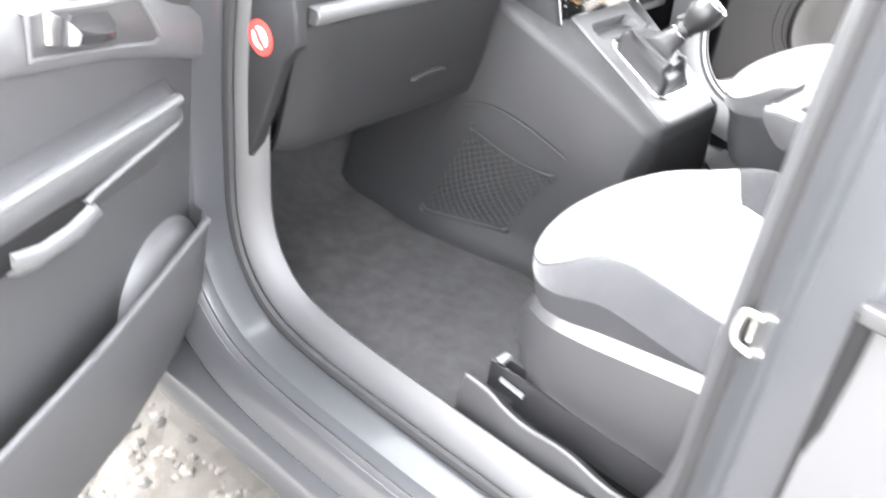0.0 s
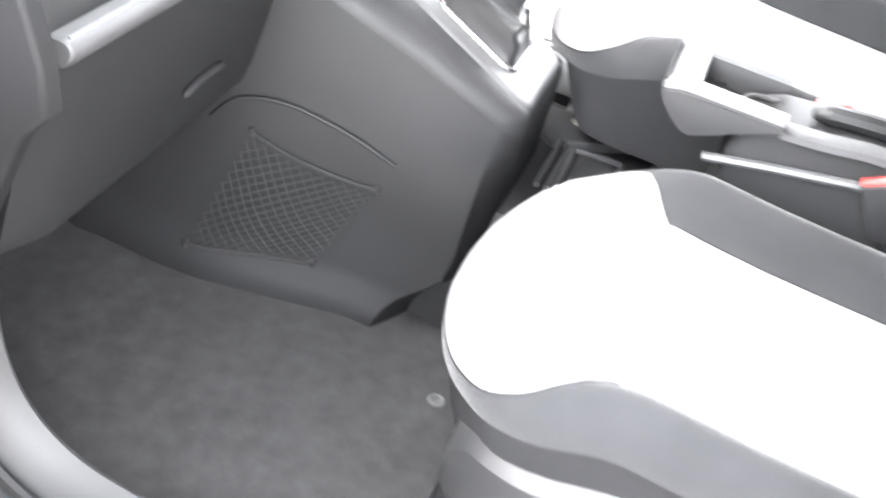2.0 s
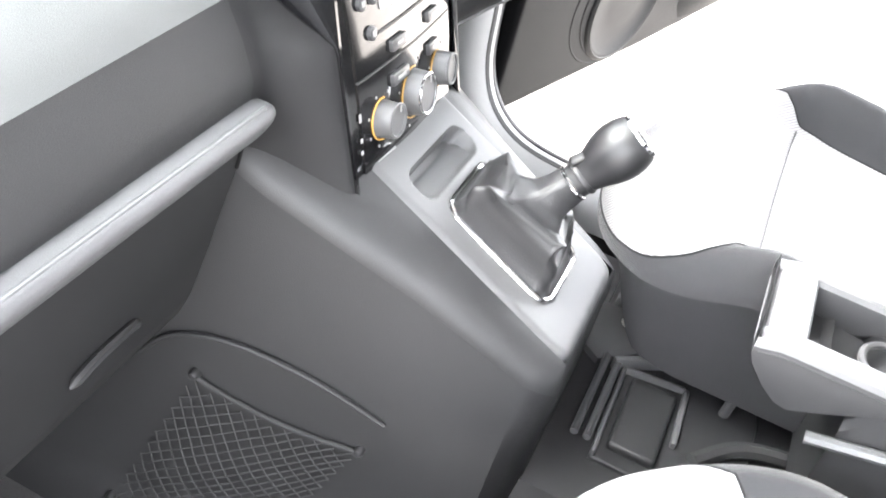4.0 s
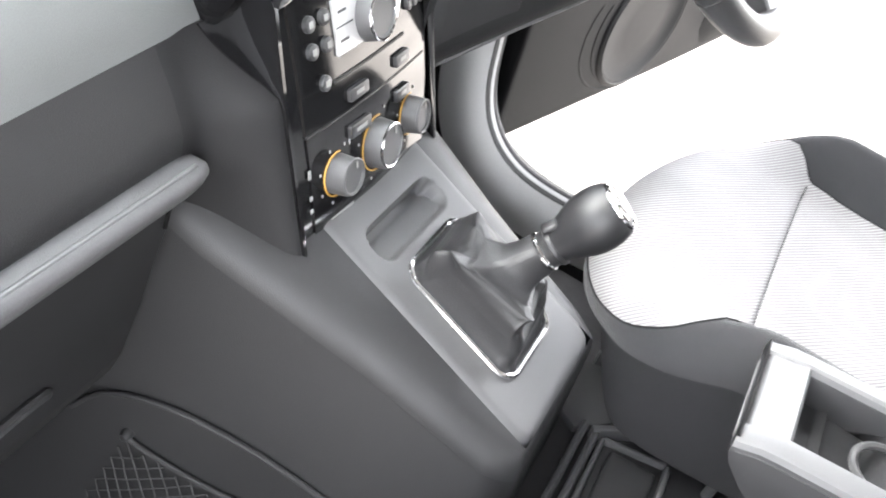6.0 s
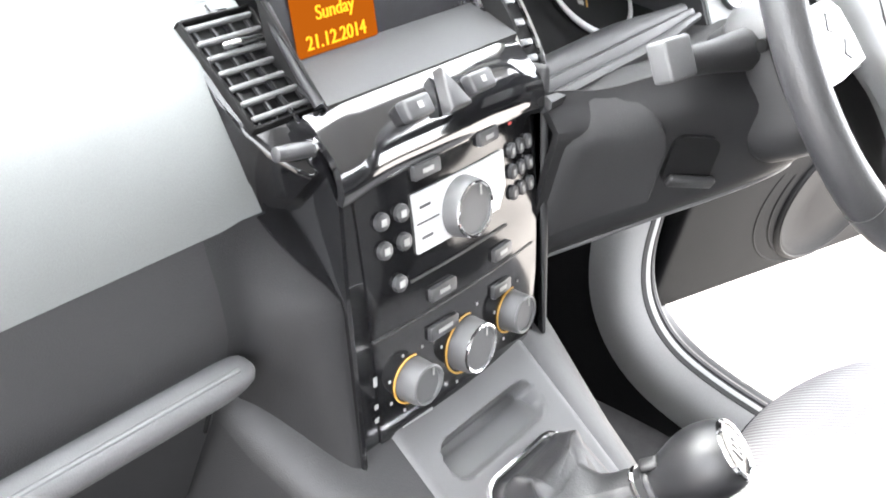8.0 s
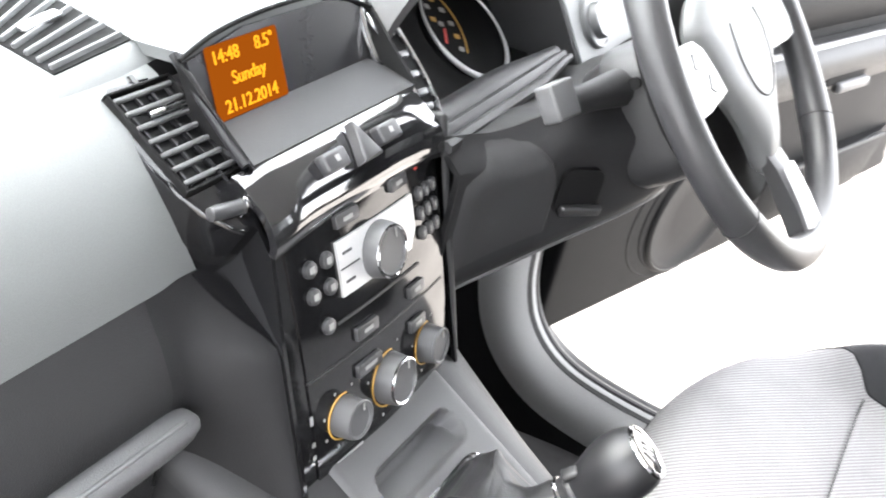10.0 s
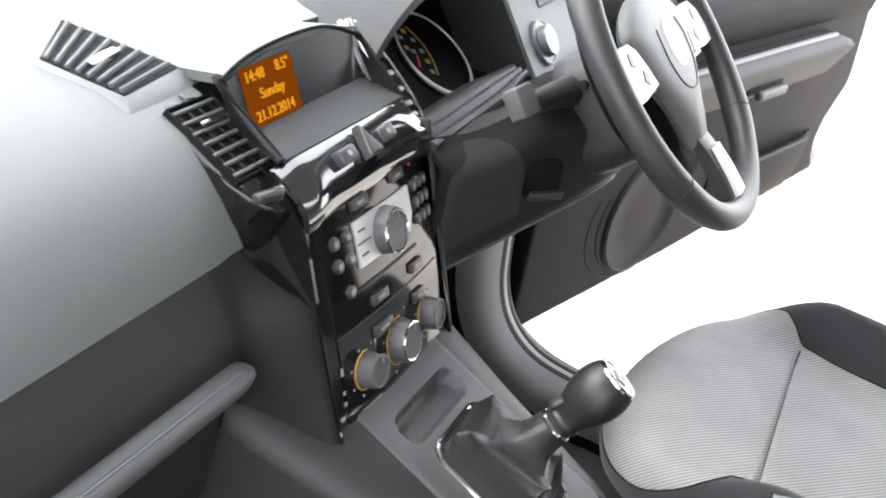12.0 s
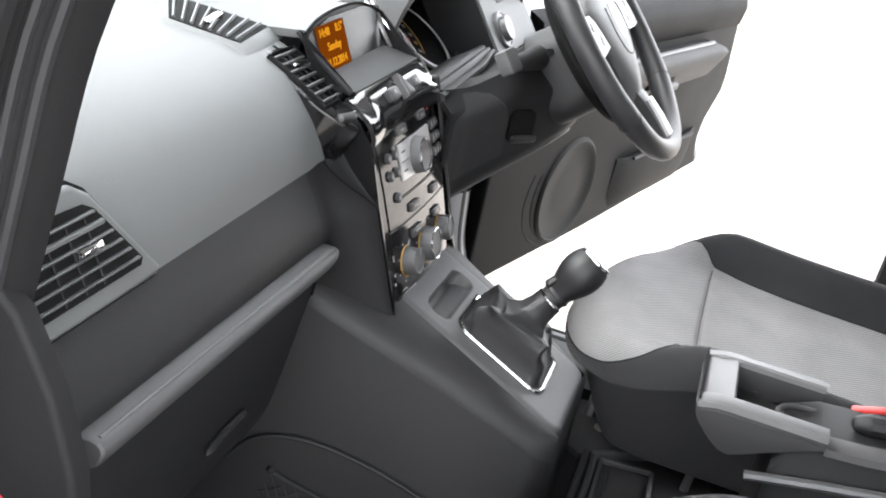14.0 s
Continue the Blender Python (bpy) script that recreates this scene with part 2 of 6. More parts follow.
def prism(m, outline, depth, bevel=0.0, seg=2):
    """An outline in the xy plane of m, raised by depth along its z."""
    n = len(outline)
    bm = solid([(x, y, 0) for x, y in outline] + [(x, y, depth) for x, y in outline],
               [tuple(range(n))[::-1], tuple(range(n, 2 * n))] + [(k, (k + 1) % n, n + (k + 1) % n, n + k) for k in range(n)])
    bmesh.ops.recalc_face_normals(bm, faces=bm.faces)
    if bevel:
        top = [e for e in bm.edges if all(v.co.z > depth * 0.5 for v in e.verts)] if depth > 0 else [e for e in bm.edges if all(v.co.z < depth * 0.5 for v in e.verts)]
        bmesh.ops.bevel(bm, geom=top, offset=bevel, segments=seg, profile=0.5, affect="EDGES")
    bmesh.ops.transform(bm, matrix=m, verts=bm.verts)
    return bm


def lathe(m, profile, seg=32):
    """Radius and height pairs, turned round the z axis of m."""
    rings = [[m @ Vector((r * math.cos(a), r * math.sin(a), h)) for a in span(0, 2 * math.pi, seg)[:-1]] for r, h in profile]
    return loft(rings)


def rounded(w, h, r, n=5, cx=0.0, cy=0.0):
    out = []
    for sx, sy, a0 in ((1, 1, 0), (-1, 1, 90), (-1, -1, 180), (1, -1, 270)):
        for k in range(n + 1):
            a = radians(a0 + 90 * k / n)
            out.append((cx + sx * (w / 2 - r) + r * math.cos(a), cy + sy * (h / 2 - r) + r * math.sin(a)))
    return out


def join(*some):
    """Several bmeshes as one."""
    first = some[0]
    for bm in some[1:]:
        mesh = bpy.data.meshes.new("scrap")
        bm.to_mesh(mesh)
        bm.free()
        first.from_mesh(mesh)
        bpy.data.meshes.remove(mesh)
    return first


def axes(origin, x, y):
    x, y = Vector(x).normalized(), Vector(y)
    z = x.cross(y).normalized()
    y = z.cross(x)
    m = Matrix((x, y, z)).transposed().to_4x4()
    m.translation = origin
    return m


def smooth_path(points, per=6):
    """A curve through points."""
    out, p = [], [Vector(q) for q in points]
    for k in range(len(p) - 1):
        a, b, c, d = p[max(k - 1, 0)], p[k], p[k + 1], p[min(k + 2, len(p) - 1)]
        for j in range(per):
            t = j / per
            out.append(0.5 * ((2 * b) + (c - a) * t + (2 * a - 5 * b + 4 * c - d) * t * t + (3 * b - a - 3 * c + d) * t ** 3))
    return out + [p[-1]]


def curve_at(table, v):
    """Straight-line reading of a small table of pairs."""
    for (a, p), (b, q) in zip(table, table[1:]):
        if v <= b:
            return p + (q - p) * max(0.0, v - a) / (b - a)
    return table[-1][1]


def ease(v):
    v = min(1.0, max(0.0, v))
    return v * v * (3 - 2 * v)


def writing(name, text, size, m, mat, parent, depth=0.0006):
    data = bpy.data.curves.new(name, "FONT")
    data.body, data.size, data.extrude, data.align_x, data.align_y = text, size, depth, "CENTER", "CENTER"
    ob = new(name, data)
    mesh = bpy.data.meshes.new_from_object(ob)
    bpy.data.objects.remove(ob)
    mesh.transform(m)
    return finish(name, mesh, mat, parent, "", 0)


# ---- setting: ground, car shell, carpet ----
def ground_height(x, y):
    return 0.012 * noise.noise((x * 3, y * 3, 0)) + 0.006 * noise.noise((x * 17, y * 17, 4))


near = [-600, -80, -15, -5] + span(-3.2, 3.2, 64) + [5, 15, 80, 600]
part("ground", sheet(lambda u, v: (u, v, ground_height(u, v)), near, near), GRAVEL, None, "pale wet gravel yard under the car", 0)
tagged(bpy.data.objects["ground"], "pale gravel yard under and round the car", "ground", "", "structure")

# loose stones beside the passenger's sill, wet and coloured darker for the car's shade
rng = random.Random(7)
verts, faces = [], []
for k in range(5200):
    x, y = -0.74 - 1.0 * rng.random(), -1.0 + 2.1 * rng.random()
    r, h, turn = 0.006 + 0.012 * rng.random() ** 2, 0.5 + 0.3 * rng.random(), rng.random() * 3
    z, n0 = ground_height(x, y), len(verts)
    for f, e in ((1.0, -0.1), (0.86, 0.55)):
        for j in range(6):
            a = turn + j * math.pi / 3
            q = r * f * (0.8 + 0.4 * rng.random())
            verts.append((x + q * math.cos(a), y + q * math.sin(a) * 0.85, z + e * r * h * 1.3))
    verts.append((x, y, z + r * h))
    for j in range(6):
        i = (j + 1) % 6
        faces += [(n0 + j, n0 + i, n0 + 6 + i, n0 + 6 + j), (n0 + 6 + j, n0 + 6 + i, n0 + 12)]
stones = bpy.data.meshes.new("gravel")
stones.from_pydata(verts, [], faces)
stones.materials.append(PEBBLE)
tagged(new("gravel", stones), "loose wet gravel stones beside the car sill, darkened for the car's shade", "gravel", "", "stuff")
part("gravel_soil", sheet(lambda u, v: (u, v, ground_height(u, v) + 0.003), span(-1.78, -0.70, 26), span(-1.05, 1.15, 50), 0.002), PEBBLE, None, "", 0)
tagged(bpy.data.objects["gravel_soil"], "wet grit under loose gravel stones, darkened for the car's shade", "soil", "", "structure")

# The front door opening, seen from the side (y, z), from the rear pillar's top down, along the sill and up the front pillar.
OPENING = [(-0.60, 1.40), (-0.585, 1.2), (-0.575, 0.95), (-0.572, 0.72), (-0.567, 0.58), (-0.53, 0.485), (-0.46, 0.452), (-0.3, 0.445),
           (-0.1, 0.442), (0.03, 0.445), (0.11, 0.462), (0.165, 0.505), (0.195, 0.57), (0.206, 0.66), (0.214, 0.80), (0.210, 0.93),
           (0.20, 0.99), (0.174, 1.132), (0.145, 1.26), (0.07, 1.43), (-0.06, 1.50), (-0.3, 1.525), (-0.5, 1.50)]
ring = smooth_path([(0, y, z) for y, z in OPENING + OPENING[:1]], 5)[:-1]


def opening_strip(profile, side, low=None, front=None, rear=0.0):
    """A strip round the door opening; profile: pairs of outward offset and distance from the car's middle. rear: how much deeper it lies at the rear pillar."""
    n, rows = len(ring), []
    for k, p in enumerate(ring):
        d = (ring[(k + 1) % n] - ring[k - 1]).normalized()
        o = Vector((0, d.z, -d.y))
        if o.dot(p - Vector((0, -0.2, 0.95))) < 0:
            o = -o
        deep = rear * ease((-0.48 - p.y) / 0.08)
        rows.append([Vector((side * x, p.y + o.y * (w + deep * (k > 0)), p.z + o.z * (w + deep * (k > 0)))) for k, (w, x) in enumerate(profile)])
    if low:
        keep = [k for k, p in enumerate(ring) if p.z < low]
        return loft([rows[k] for k in range(keep[0], keep[-1] + 1)], closed=False, caps=False)
    if front is not None:
        post = [k for k, p in enumerate(ring) if p.y > 0 and 0.985 < p.z < 1.47]
        a, b = post[0], post[-1]
        return loft(rows[a:b + 1] if front else rows[b:] + rows[:a + 1], closed=False, caps=False)
    return loft(rows + [rows[0]], closed=False, caps=False)


body = holder("hatchback", (0, -0.6, 0.3), "grey metallic hatchback body with open front doors on gravel", "car")
for side in (-1, 1):
    TRIM = [(0.11, 0.668), (0.03, 0.672), (0.0, 0.675), (-0.004, 0.681), (0.0, 0.690), (0.006, 0.70), (0.02, 0.714), (0.034, 0.722), (0.036, 0.735)]
    part("door_frame_trim", opening_strip(TRIM, side, None, False), SILLTRIM, body, "grey plastic sill and pillar trim")
    part("windscreen_post_trim", opening_strip(TRIM, side, None, True), FLANK, body, "charcoal trim of the windscreen post")
    for w, x in ((0.0105, 0.7075), (0.0215, 0.7165)):
        part("post_ridge", opening_strip([(w - 0.004, x - 0.004), (w - 0.0035, x + 0.001), (w, x + 0.0025), (w + 0.004, x + 0.001), (w + 0.005, x - 0.002)], side, None, True), VINYL, body, "ribbed edge of the windscreen post")
    part("post_groove", opening_strip([(0.0150, 0.7100), (0.0158, 0.7118), (0.0172, 0.7132), (0.0182, 0.7130)], side, None, True), SEAL, body)
    if side > 0:
        # pale band on the driver's side only, coloured as lit
        part("inner_sill_trim", opening_strip([(0.075, 0.634), (0.058, 0.6365), (0.042, 0.640), (0.028, 0.646), (0.018, 0.654), (0.009, 0.664), (0.001, 0.675), (-0.0055, 0.684), (-0.0065, 0.689), (-0.002, 0.6925)], side, 0.70), LITTRIM, body, "sill trim inside the door opening, paled as if lit")
        # added strip: the unlit footwell's shade as a black surface
        part("sill_shade", opening_strip([(0.150, 0.585), (0.120, 0.602), (0.090, 0.620), (0.070, 0.633), (0.062, 0.638)], side, 0.70), FOOTSHADE, body, "black strip added as footwell shade beside the sill trim")
        part("sill_gap_seal", opening_strip([(-0.002, 0.6920), (-0.0035, 0.6945), (-0.003, 0.6970), (0.0, 0.699)], side, 0.70), SEAL, body)
        part("sill_lip", opening_strip([(0.002, 0.6975), (-0.0045, 0.6990), (-0.0060, 0.7030), (-0.0035, 0.7100), (0.010, 0.7200)], side, 0.70), DOORGREY, body, "grey lip beside the sill seal")
    part("door_seal", opening_strip([(0.034, 0.722), (0.027, 0.7245), (0.0235, 0.7295), (0.026, 0.7355), (0.034, 0.738), (0.042, 0.735)], side), SEAL, body, "black rubber door seal")
    part("door_frame", opening_strip([(0.040, 0.733), (0.041, 0.775), (0.045, 0.79), (0.060, 0.80), (0.066, 0.815), (0.078, 0.822), (0.125, 0.832), (0.15, 0.82), (0.17, 0.78)], side, None, None, 0.034), PAINT, body, "grey painted door frame")
    part("sill_groove", opening_strip([(0.0605, 0.802), (0.058, 0.806), (0.0615, 0.812), (0.067, 0.815)], side, 0.55), RUBBER, body)
    part("sill_skirt", sheet(lambda u, v, s=side: (s * curve_at([(0, 0.80), (0.4, 0.855), (0.8, 0.85), (1, 0.80)], v), u, 0.345 - 0.145 * v), span(-1.9, 0.42, 4), span(0, 1, 6), 0.004), PAINT, body)
    # rear door, shut
    rear = part("rear_door", sheet(lambda u, v, s=side: (s * (0.83 + 0.035 * math.sin(math.pi * min(1, (v - 0.34) / 0.66))), u, v), span(-1.55, -0.735, 6), span(0.34, 1.0, 10), 0.02), PAINT, body, "closed rear door in grey metallic paint")
    part("window_strip", block(pose(side * 0.835, -1.14, 1.005), 0.02, 0.82, 0.02, 0.004), RUBBER, rear)
    part("door_gap", tube([(side * 0.828, -0.736, 0.36), (side * 0.842, -0.736, 0.6), (side * 0.846, -0.736, 0.8), (side * 0.836, -0.736, 1.0)], 0.009, 8), INK, rear)
    pane = part("window_pane", sheet(lambda u, v, s=side: (s * (0.82 - 0.13 * v), u, 1.01 + 0.42 * v), span(-1.5, -0.76, 2), span(0, 1, 2), 0.004), GLASS, rear)
    pane.visible_shadow = False
    part("rear_side_trim", sheet(lambda u, v, s=side: (s * 0.69, u, v), span(-2.2, -0.66, 2), span(0.36, 0.98, 2), 0.02), LOWER, body)
    part("roof_pillar", tube(smooth_path([(side * 0.74, 0.72, 1.06), (side * 0.70, 0.42, 1.27), (side * 0.64, 0.10, 1.50)]), 0.032, 10), HEADLINER, body, "pale cloth windscreen pillar")
    part("front_wing", sheet(lambda u, v, s=side: (s * (0.86 - 0.04 * v * v), u, 0.35 + 0.63 * v), span(0.36, 1.9, 6), span(0, 1, 8), 0.004), PAINT, body)
    part("hinge_pillar", block(pose(side * 0.775, 0.345, 0.72), 0.03, 0.12, 0.70, 0.01), RUBBER, body)
    for z in (0.56, 0.86):
        part("door_hinge", block(pose(side * 0.80, 0.30, z, 0, 0, 20 * side), 0.06, 0.022, 0.035, 0.005), STEEL, body)
part("roof", sheet(lambda u, v: (v, u, 1.60 - 0.10 * abs(v / 0.66) ** 3 - 0.10 * ease((-1.4 - u) / 1.0)), span(-2.4, 0.06, 10), span(-0.66, 0.66, 14), 0.03), HEADLINER, body, "pale headliner under the roof")
screen = part("windscreen", sheet(lambda u, v: (v, 0.80 - 0.76 * u + 0.05 * (1 - (v / 0.7) ** 2), 1.07 + 0.49 * u), span(0, 1, 6), span(-0.68, 0.68, 12), 0.004), GLASS, body)
screen.visible_shadow = False
part("bonnet", sheet(lambda u, v: (v, u, 1.03 - 0.16 * ((u - 0.84) / 1.1) ** 1.5 - 0.05 * (v / 0.8) ** 2), span(0.84, 1.9, 8), span(-0.82, 0.82, 10), 0.004), PAINT, body)
part("nose", block(pose(0, 1.93, 0.56), 1.66, 0.06, 0.62, 0.03), PAINT, body)
part("tailgate", block(pose(0, -2.42, 0.72), 1.4, 0.05, 0.66, 0.02), PAINT, body)
back = part("rear_window", sheet(lambda u, v: (v, -2.42 + 0.14 * u, 1.06 + 0.42 * u), span(0, 1, 2), span(-0.6, 0.6, 4), 0.004), GLASS, body)
back.visible_shadow = False
part("underbody", block(pose(0, -0.25, 0.28), 1.56, 4.1, 0.06, 0.01), DARK, body)
part("front_bulkhead", block(pose(0, 0.86, 0.72), 1.5, 0.03, 0.72, 0.005), DARK, body)


def carpet(side):
    def f(u, v):
        z = 0.36 + 0.004 * noise.noise((u * 9, v * 9, 1)) + 0.33 * ease((v - 0.40) / 0.42) ** 1.0
        z += 0.05 * ease((-0.34 - v) / 0.3) * ease((0.62 - u) / 0.2)
        return (side * u, v, z)
    return sheet(f, span(0.06, 0.68, 26), span(-2.2, -0.75, 4)[:-1] + span(-0.75, 0.84, 40), 0.012)


for side in (-1, 1):
    floor = part("floor", carpet(side), CARPET, None, "")
    tagged(floor, "dark grey felt carpet of the front footwell", "carpet", "", "structure")

# ---- dashboard ----
dash = holder("dashboard", (0, 0.5, 0.65), "grey plastic car dashboard with glovebox and air vents", "dashboard")
PROFILE = [(0.198, 0.990), (0.203, 1.012), (0.214, 1.038), (0.232, 1.062), (0.256, 1.082), (0.288, 1.097), (0.33, 1.105), (0.40, 1.108), (0.52, 1.104), (0.66, 1.09), (0.80, 1.06)]


def pad_point(x, k):
    y, z = PROFILE[k]
    edge = ease((abs(x) - 0.60) / 0.10)
    crown = 0.020 * max(0.0, 1 - (x / 0.15) ** 2) ** 2 * ease((y - 0.27) / 0.07) * (1 - ease((y - 0.5) / 0.3))
    return (x, y + 0.02 * edge * (1 - k / 10) ** 2, z - 0.012 * edge + crown)


part("dash_pad", sheet(lambda u, v: pad_point(u, v), span(-0.70, -0.100, 26), range(11), 0.02), PAD, dash, "soft grey upper dash pad")
part("dash_pad", sheet(lambda u, v: pad_point(u, v), span(0.135, 0.72, 24), range(6, 11), 0.02), PAD, dash, "soft grey upper dash pad")
part("dash_pad", sheet(lambda u, v: pad_point(u, v) if v > 5 else (u, 0.262 + 0.008 * (1 - ((u - 0.015) / 0.12) ** 2), 1.120 + 0.012 * (1 - ((u - 0.015) / 0.12) ** 2)), span(-0.100, 0.135, 8), range(5, 11), 0.01), PAD, dash)


def stack_edge(z):
    return curve_at([(0.78, 0.073), (0.945, 0.132), (0.958, 0.152), (0.972, 0.174), (0.99, 0.197)], z)


def fascia(x, z):
    base = curve_at([(0.80, 0.235), (0.83, 0.212), (0.86, 0.190), (0.885, 0.172), (0.905, 0.1655), (0.93, 0.166), (0.96, 0.180), (0.99, 0.199)], z)
    return (x, base + (stack_edge(z) - base) * ease((x + 0.185) / 0.062), z)


part("lower_panel", sheet(fascia, span(-0.69, -0.197, 20), span(0.885, 0.992, 10), 0.012), LOWER, dash, "dark grey lower dash panel")
part("console_cheek", sheet(fascia, span(-0.197, -0.1205, 16), span(0.805, 0.992, 20), 0.012), FLANK, dash)



def gloss_side(u, z):
    x = curve_at([(0.812, -0.1215), (0.90, -0.1225), (0.945, -0.1240), (0.953, -0.1270), (0.963, -0.1350), (0.974, -0.1420), (0.992, -0.1500)], z)
    p = Vector(fascia(-0.1205 + (x + 0.1205) * u, z))
    return p + Vector((-0.0015, -0.0025, 0))


part("gloss_side", sheet(gloss_side, span(0, 1, 8), span(0.812, 0.992, 24), 0.002), PIANO, dash, "gloss black side of the centre stack")


def strip_ring(x, s):
    z = 0.9025 + 0.020 * (-0.2 - x)
    return [(x, 0.157 + 0.8 * s * dy, z + 0.8 * s * dz) for dy, dz in ((0.012, 0.0125), (-0.004, 0.0130), (-0.0115, 0.0120), (-0.0160, 0.0090), (-0.0185, 0.0045), (-0.0190, -0.001), (-0.0165, -0.0085), (-0.0125, -0.0155), (-0.006, -0.0205), (0.0, -0.0222), (0.012, -0.0222))]


part("trim_strip", loft([strip_ring(x, s) for x, s in [(-0.652, 0.85), (-0.650, 0.98)] + [(x, 1) for x in span(-0.645, -0.215, 6)] + [(-0.205, 0.97), (-0.195, 0.88), (-0.188, 0.72), (-0.184, 0.45), (-0.183, 0.1)]]), TOPGREY, dash, "satin grey rounded dash strip")
# the strip's edge highlight, made as a thin bead of paler plastic
part("strip_highlight", tube([(x, 0.1505, 0.9025 + 0.020 * (-0.2 - x) + 0.0096) for x in span(-0.645, -0.200, 8)], 0.0022, 8), SATIN, dash, "paler bead put in as the dash strip's edge highlight")
GLOVE = [(0.160, 0.888), (0.162, 0.86), (0.170, 0.82), (0.182, 0.75), (0.194, 0.69), (0.202, 0.664), (0.216, 0.652), (0.30, 0.645)]
glovebox = part("glovebox", sheet(lambda u, v: (u, GLOVE[v][0] + 0.02 * ease((-0.60 - u) / 0.06), GLOVE[v][1]), span(-0.655, -0.208, 16), range(8), 0.015), LOWER, dash, "closed dark grey glovebox lid")
part("glovebox_handle", tube(smooth_path([(-0.40, 0.178, 0.738), (-0.37, 0.1785, 0.744), (-0.335, 0.1785, 0.745), (-0.308, 0.181, 0.739)]), [0.001, 0.003] + [0.005] * 15 + [0.003, 0.001], 8), SHOULDER, glovebox, "dark grey latch")
part("glovebox_gap", tube([(-0.214, 0.158, 0.885), (-0.2145, 0.161, 0.855)], 0.0018, 6), INK, glovebox)
part("knee_cover", block(pose(0, 0.50, 0.655), 1.36, 0.42, 0.02, 0.005), DARK, dash)
END = [(0.125, 0.885), (0.130, 0.93), (0.150, 0.99), (0.180, 1.045), (0.225, 1.085), (0.30, 1.10), (0.42, 1.10), (0.42, 0.64), (0.245, 0.645), (0.215, 0.67), (0.185, 0.76), (0.150, 0.855)]
for side in (-1, 1):
    part("dash_end_cap", prism(axes((side * 0.688, 0, 0), (0, 1, 0), (0, 0, 1)), END, 0.02 * side, 0.006, 3), FLANK, dash, "charcoal dash end cap")


def slat_vent(name, m, w, h, count, parent, along_x=True, bezel=PIANO, label=""):
    """An air vent in the xy plane of m: a dark well, a frame, slats and a thumb tab."""
    v = part(name, prism(m @ pose(0, 0, -0.020), rounded(w, h, 0.006, 3), 0.0165), INK, parent, label)
    rim = []
    for x, y, a, b in ((0, h / 2, w + 0.004, 0.003), (0, -h / 2, w + 0.004, 0.003), (w / 2, 0, 0.003, h), (-w / 2, 0, 0.003, h)):
        rim.append(block(m @ pose(x, y, -0.004), a, b, 0.012, 0.002, 2))
    part("bezel", join(*rim), bezel, v)
    for k in range(count):
        o = ((k + 0.5) / count - 0.5)
        if along_x:
            part("slat", block(m @ pose(0, o * h, -0.0005, -8), w - 0.004, 0.0036, 0.0045, 0.0010, 1), TOPGREY, v)
        else:
            part("slat", block(m @ pose(o * w, 0, -0.005, 0, 14), 0.0030, h - 0.004, 0.011, 0.0009, 1), SATIN, v)
    for k in range(4):
        o = ((k + 0.5) / 4 - 0.5)
        part("vane", block(m @ (pose(o * w, 0, -0.003) if along_x else pose(0, o * h, -0.003)), *((0.002, h - 0.006, 0.004) if along_x else (w - 0.006, 0.002, 0.004))), DARK, v)
    part("thumb_tab", block(m @ pose(w * 0.08, h * 0.20, 0.003), *((w * 0.62, 0.0042, 0.005) if along_x else (0.005, h * 0.5, 0.006)), 0.002, 2), CHROME, v, "chrome tab")
    return v


# side vent in a raised surround, its inner side slanted
side_m = axes((-0.572, 0.2085, 1.036), (1, 0, 0), (0, 0.46, 1))
surround = part("side_vent_surround", prism(side_m @ pose(0, 0, -0.03), [(-0.105, -0.046), (0.060, -0.046), (0.067, -0.041), (0.008, 0.042), (-0.010, 0.054), (-0.105, 0.058)], 0.030, 0.005, 3), PAD, dash, "grey vent surround")
part("surround_gap", prism(side_m @ pose(0, 0, -0.035), [(-0.108, -0.049), (0.063, -0.049), (0.071, -0.042), (0.011, 0.046), (-0.008, 0.058), (-0.108, 0.062)], 0.027), INK, surround)
well = part("side_vent", prism(side_m @ pose(0, 0, 0.001), [(-0.095, -0.030), (0.038, -0.030), (0.043, -0.025), (0.004, 0.030), (-0.008, 0.037), (-0.095, 0.041)], 0.0012), INK, dash, "black slatted side air vent")
for k in range(6):
    v = -0.0225 + 0.0103 * k
    right = curve_at([(-0.05, 0.043), (-0.025, 0.042), (0.030, 0.003), (0.06, -0.015)], v) - 0.002
    part("slat", block(side_m @ pose((right - 0.092) / 2, v, 0.002, 14), right + 0.092, 0.0045 if k == 4 else 0.0024, 0.006, 0.0009, 1), PAD if k == 4 else SATIN, well)
for x in (-0.06, -0.035, -0.012):
    part("vane", block(side_m @ pose(x, 0.0, 0.0018), 0.002, 0.055, 0.003), DARK, well)
part("thumb_tab", block(side_m @ pose(-0.020, 0.004, 0.006), 0.030, 0.008, 0.008, 0.003, 2), CHROME, well, "chrome tab")
part("airbag_mark", prism(axes((-0.462, 0.2012, 0.9985), (1, 0, 0), (0, 0.23, 1)), rounded(0.026, 0.010, 0.004, 3), 0.001), LOWER, dash)
DV = [Vector(p) for p in ((-0.176, 0.307, 1.1080), (-0.099, 0.313, 1.1135), (-0.096, 0.448, 1.1180), (-0.176, 0.398, 1.1130))]
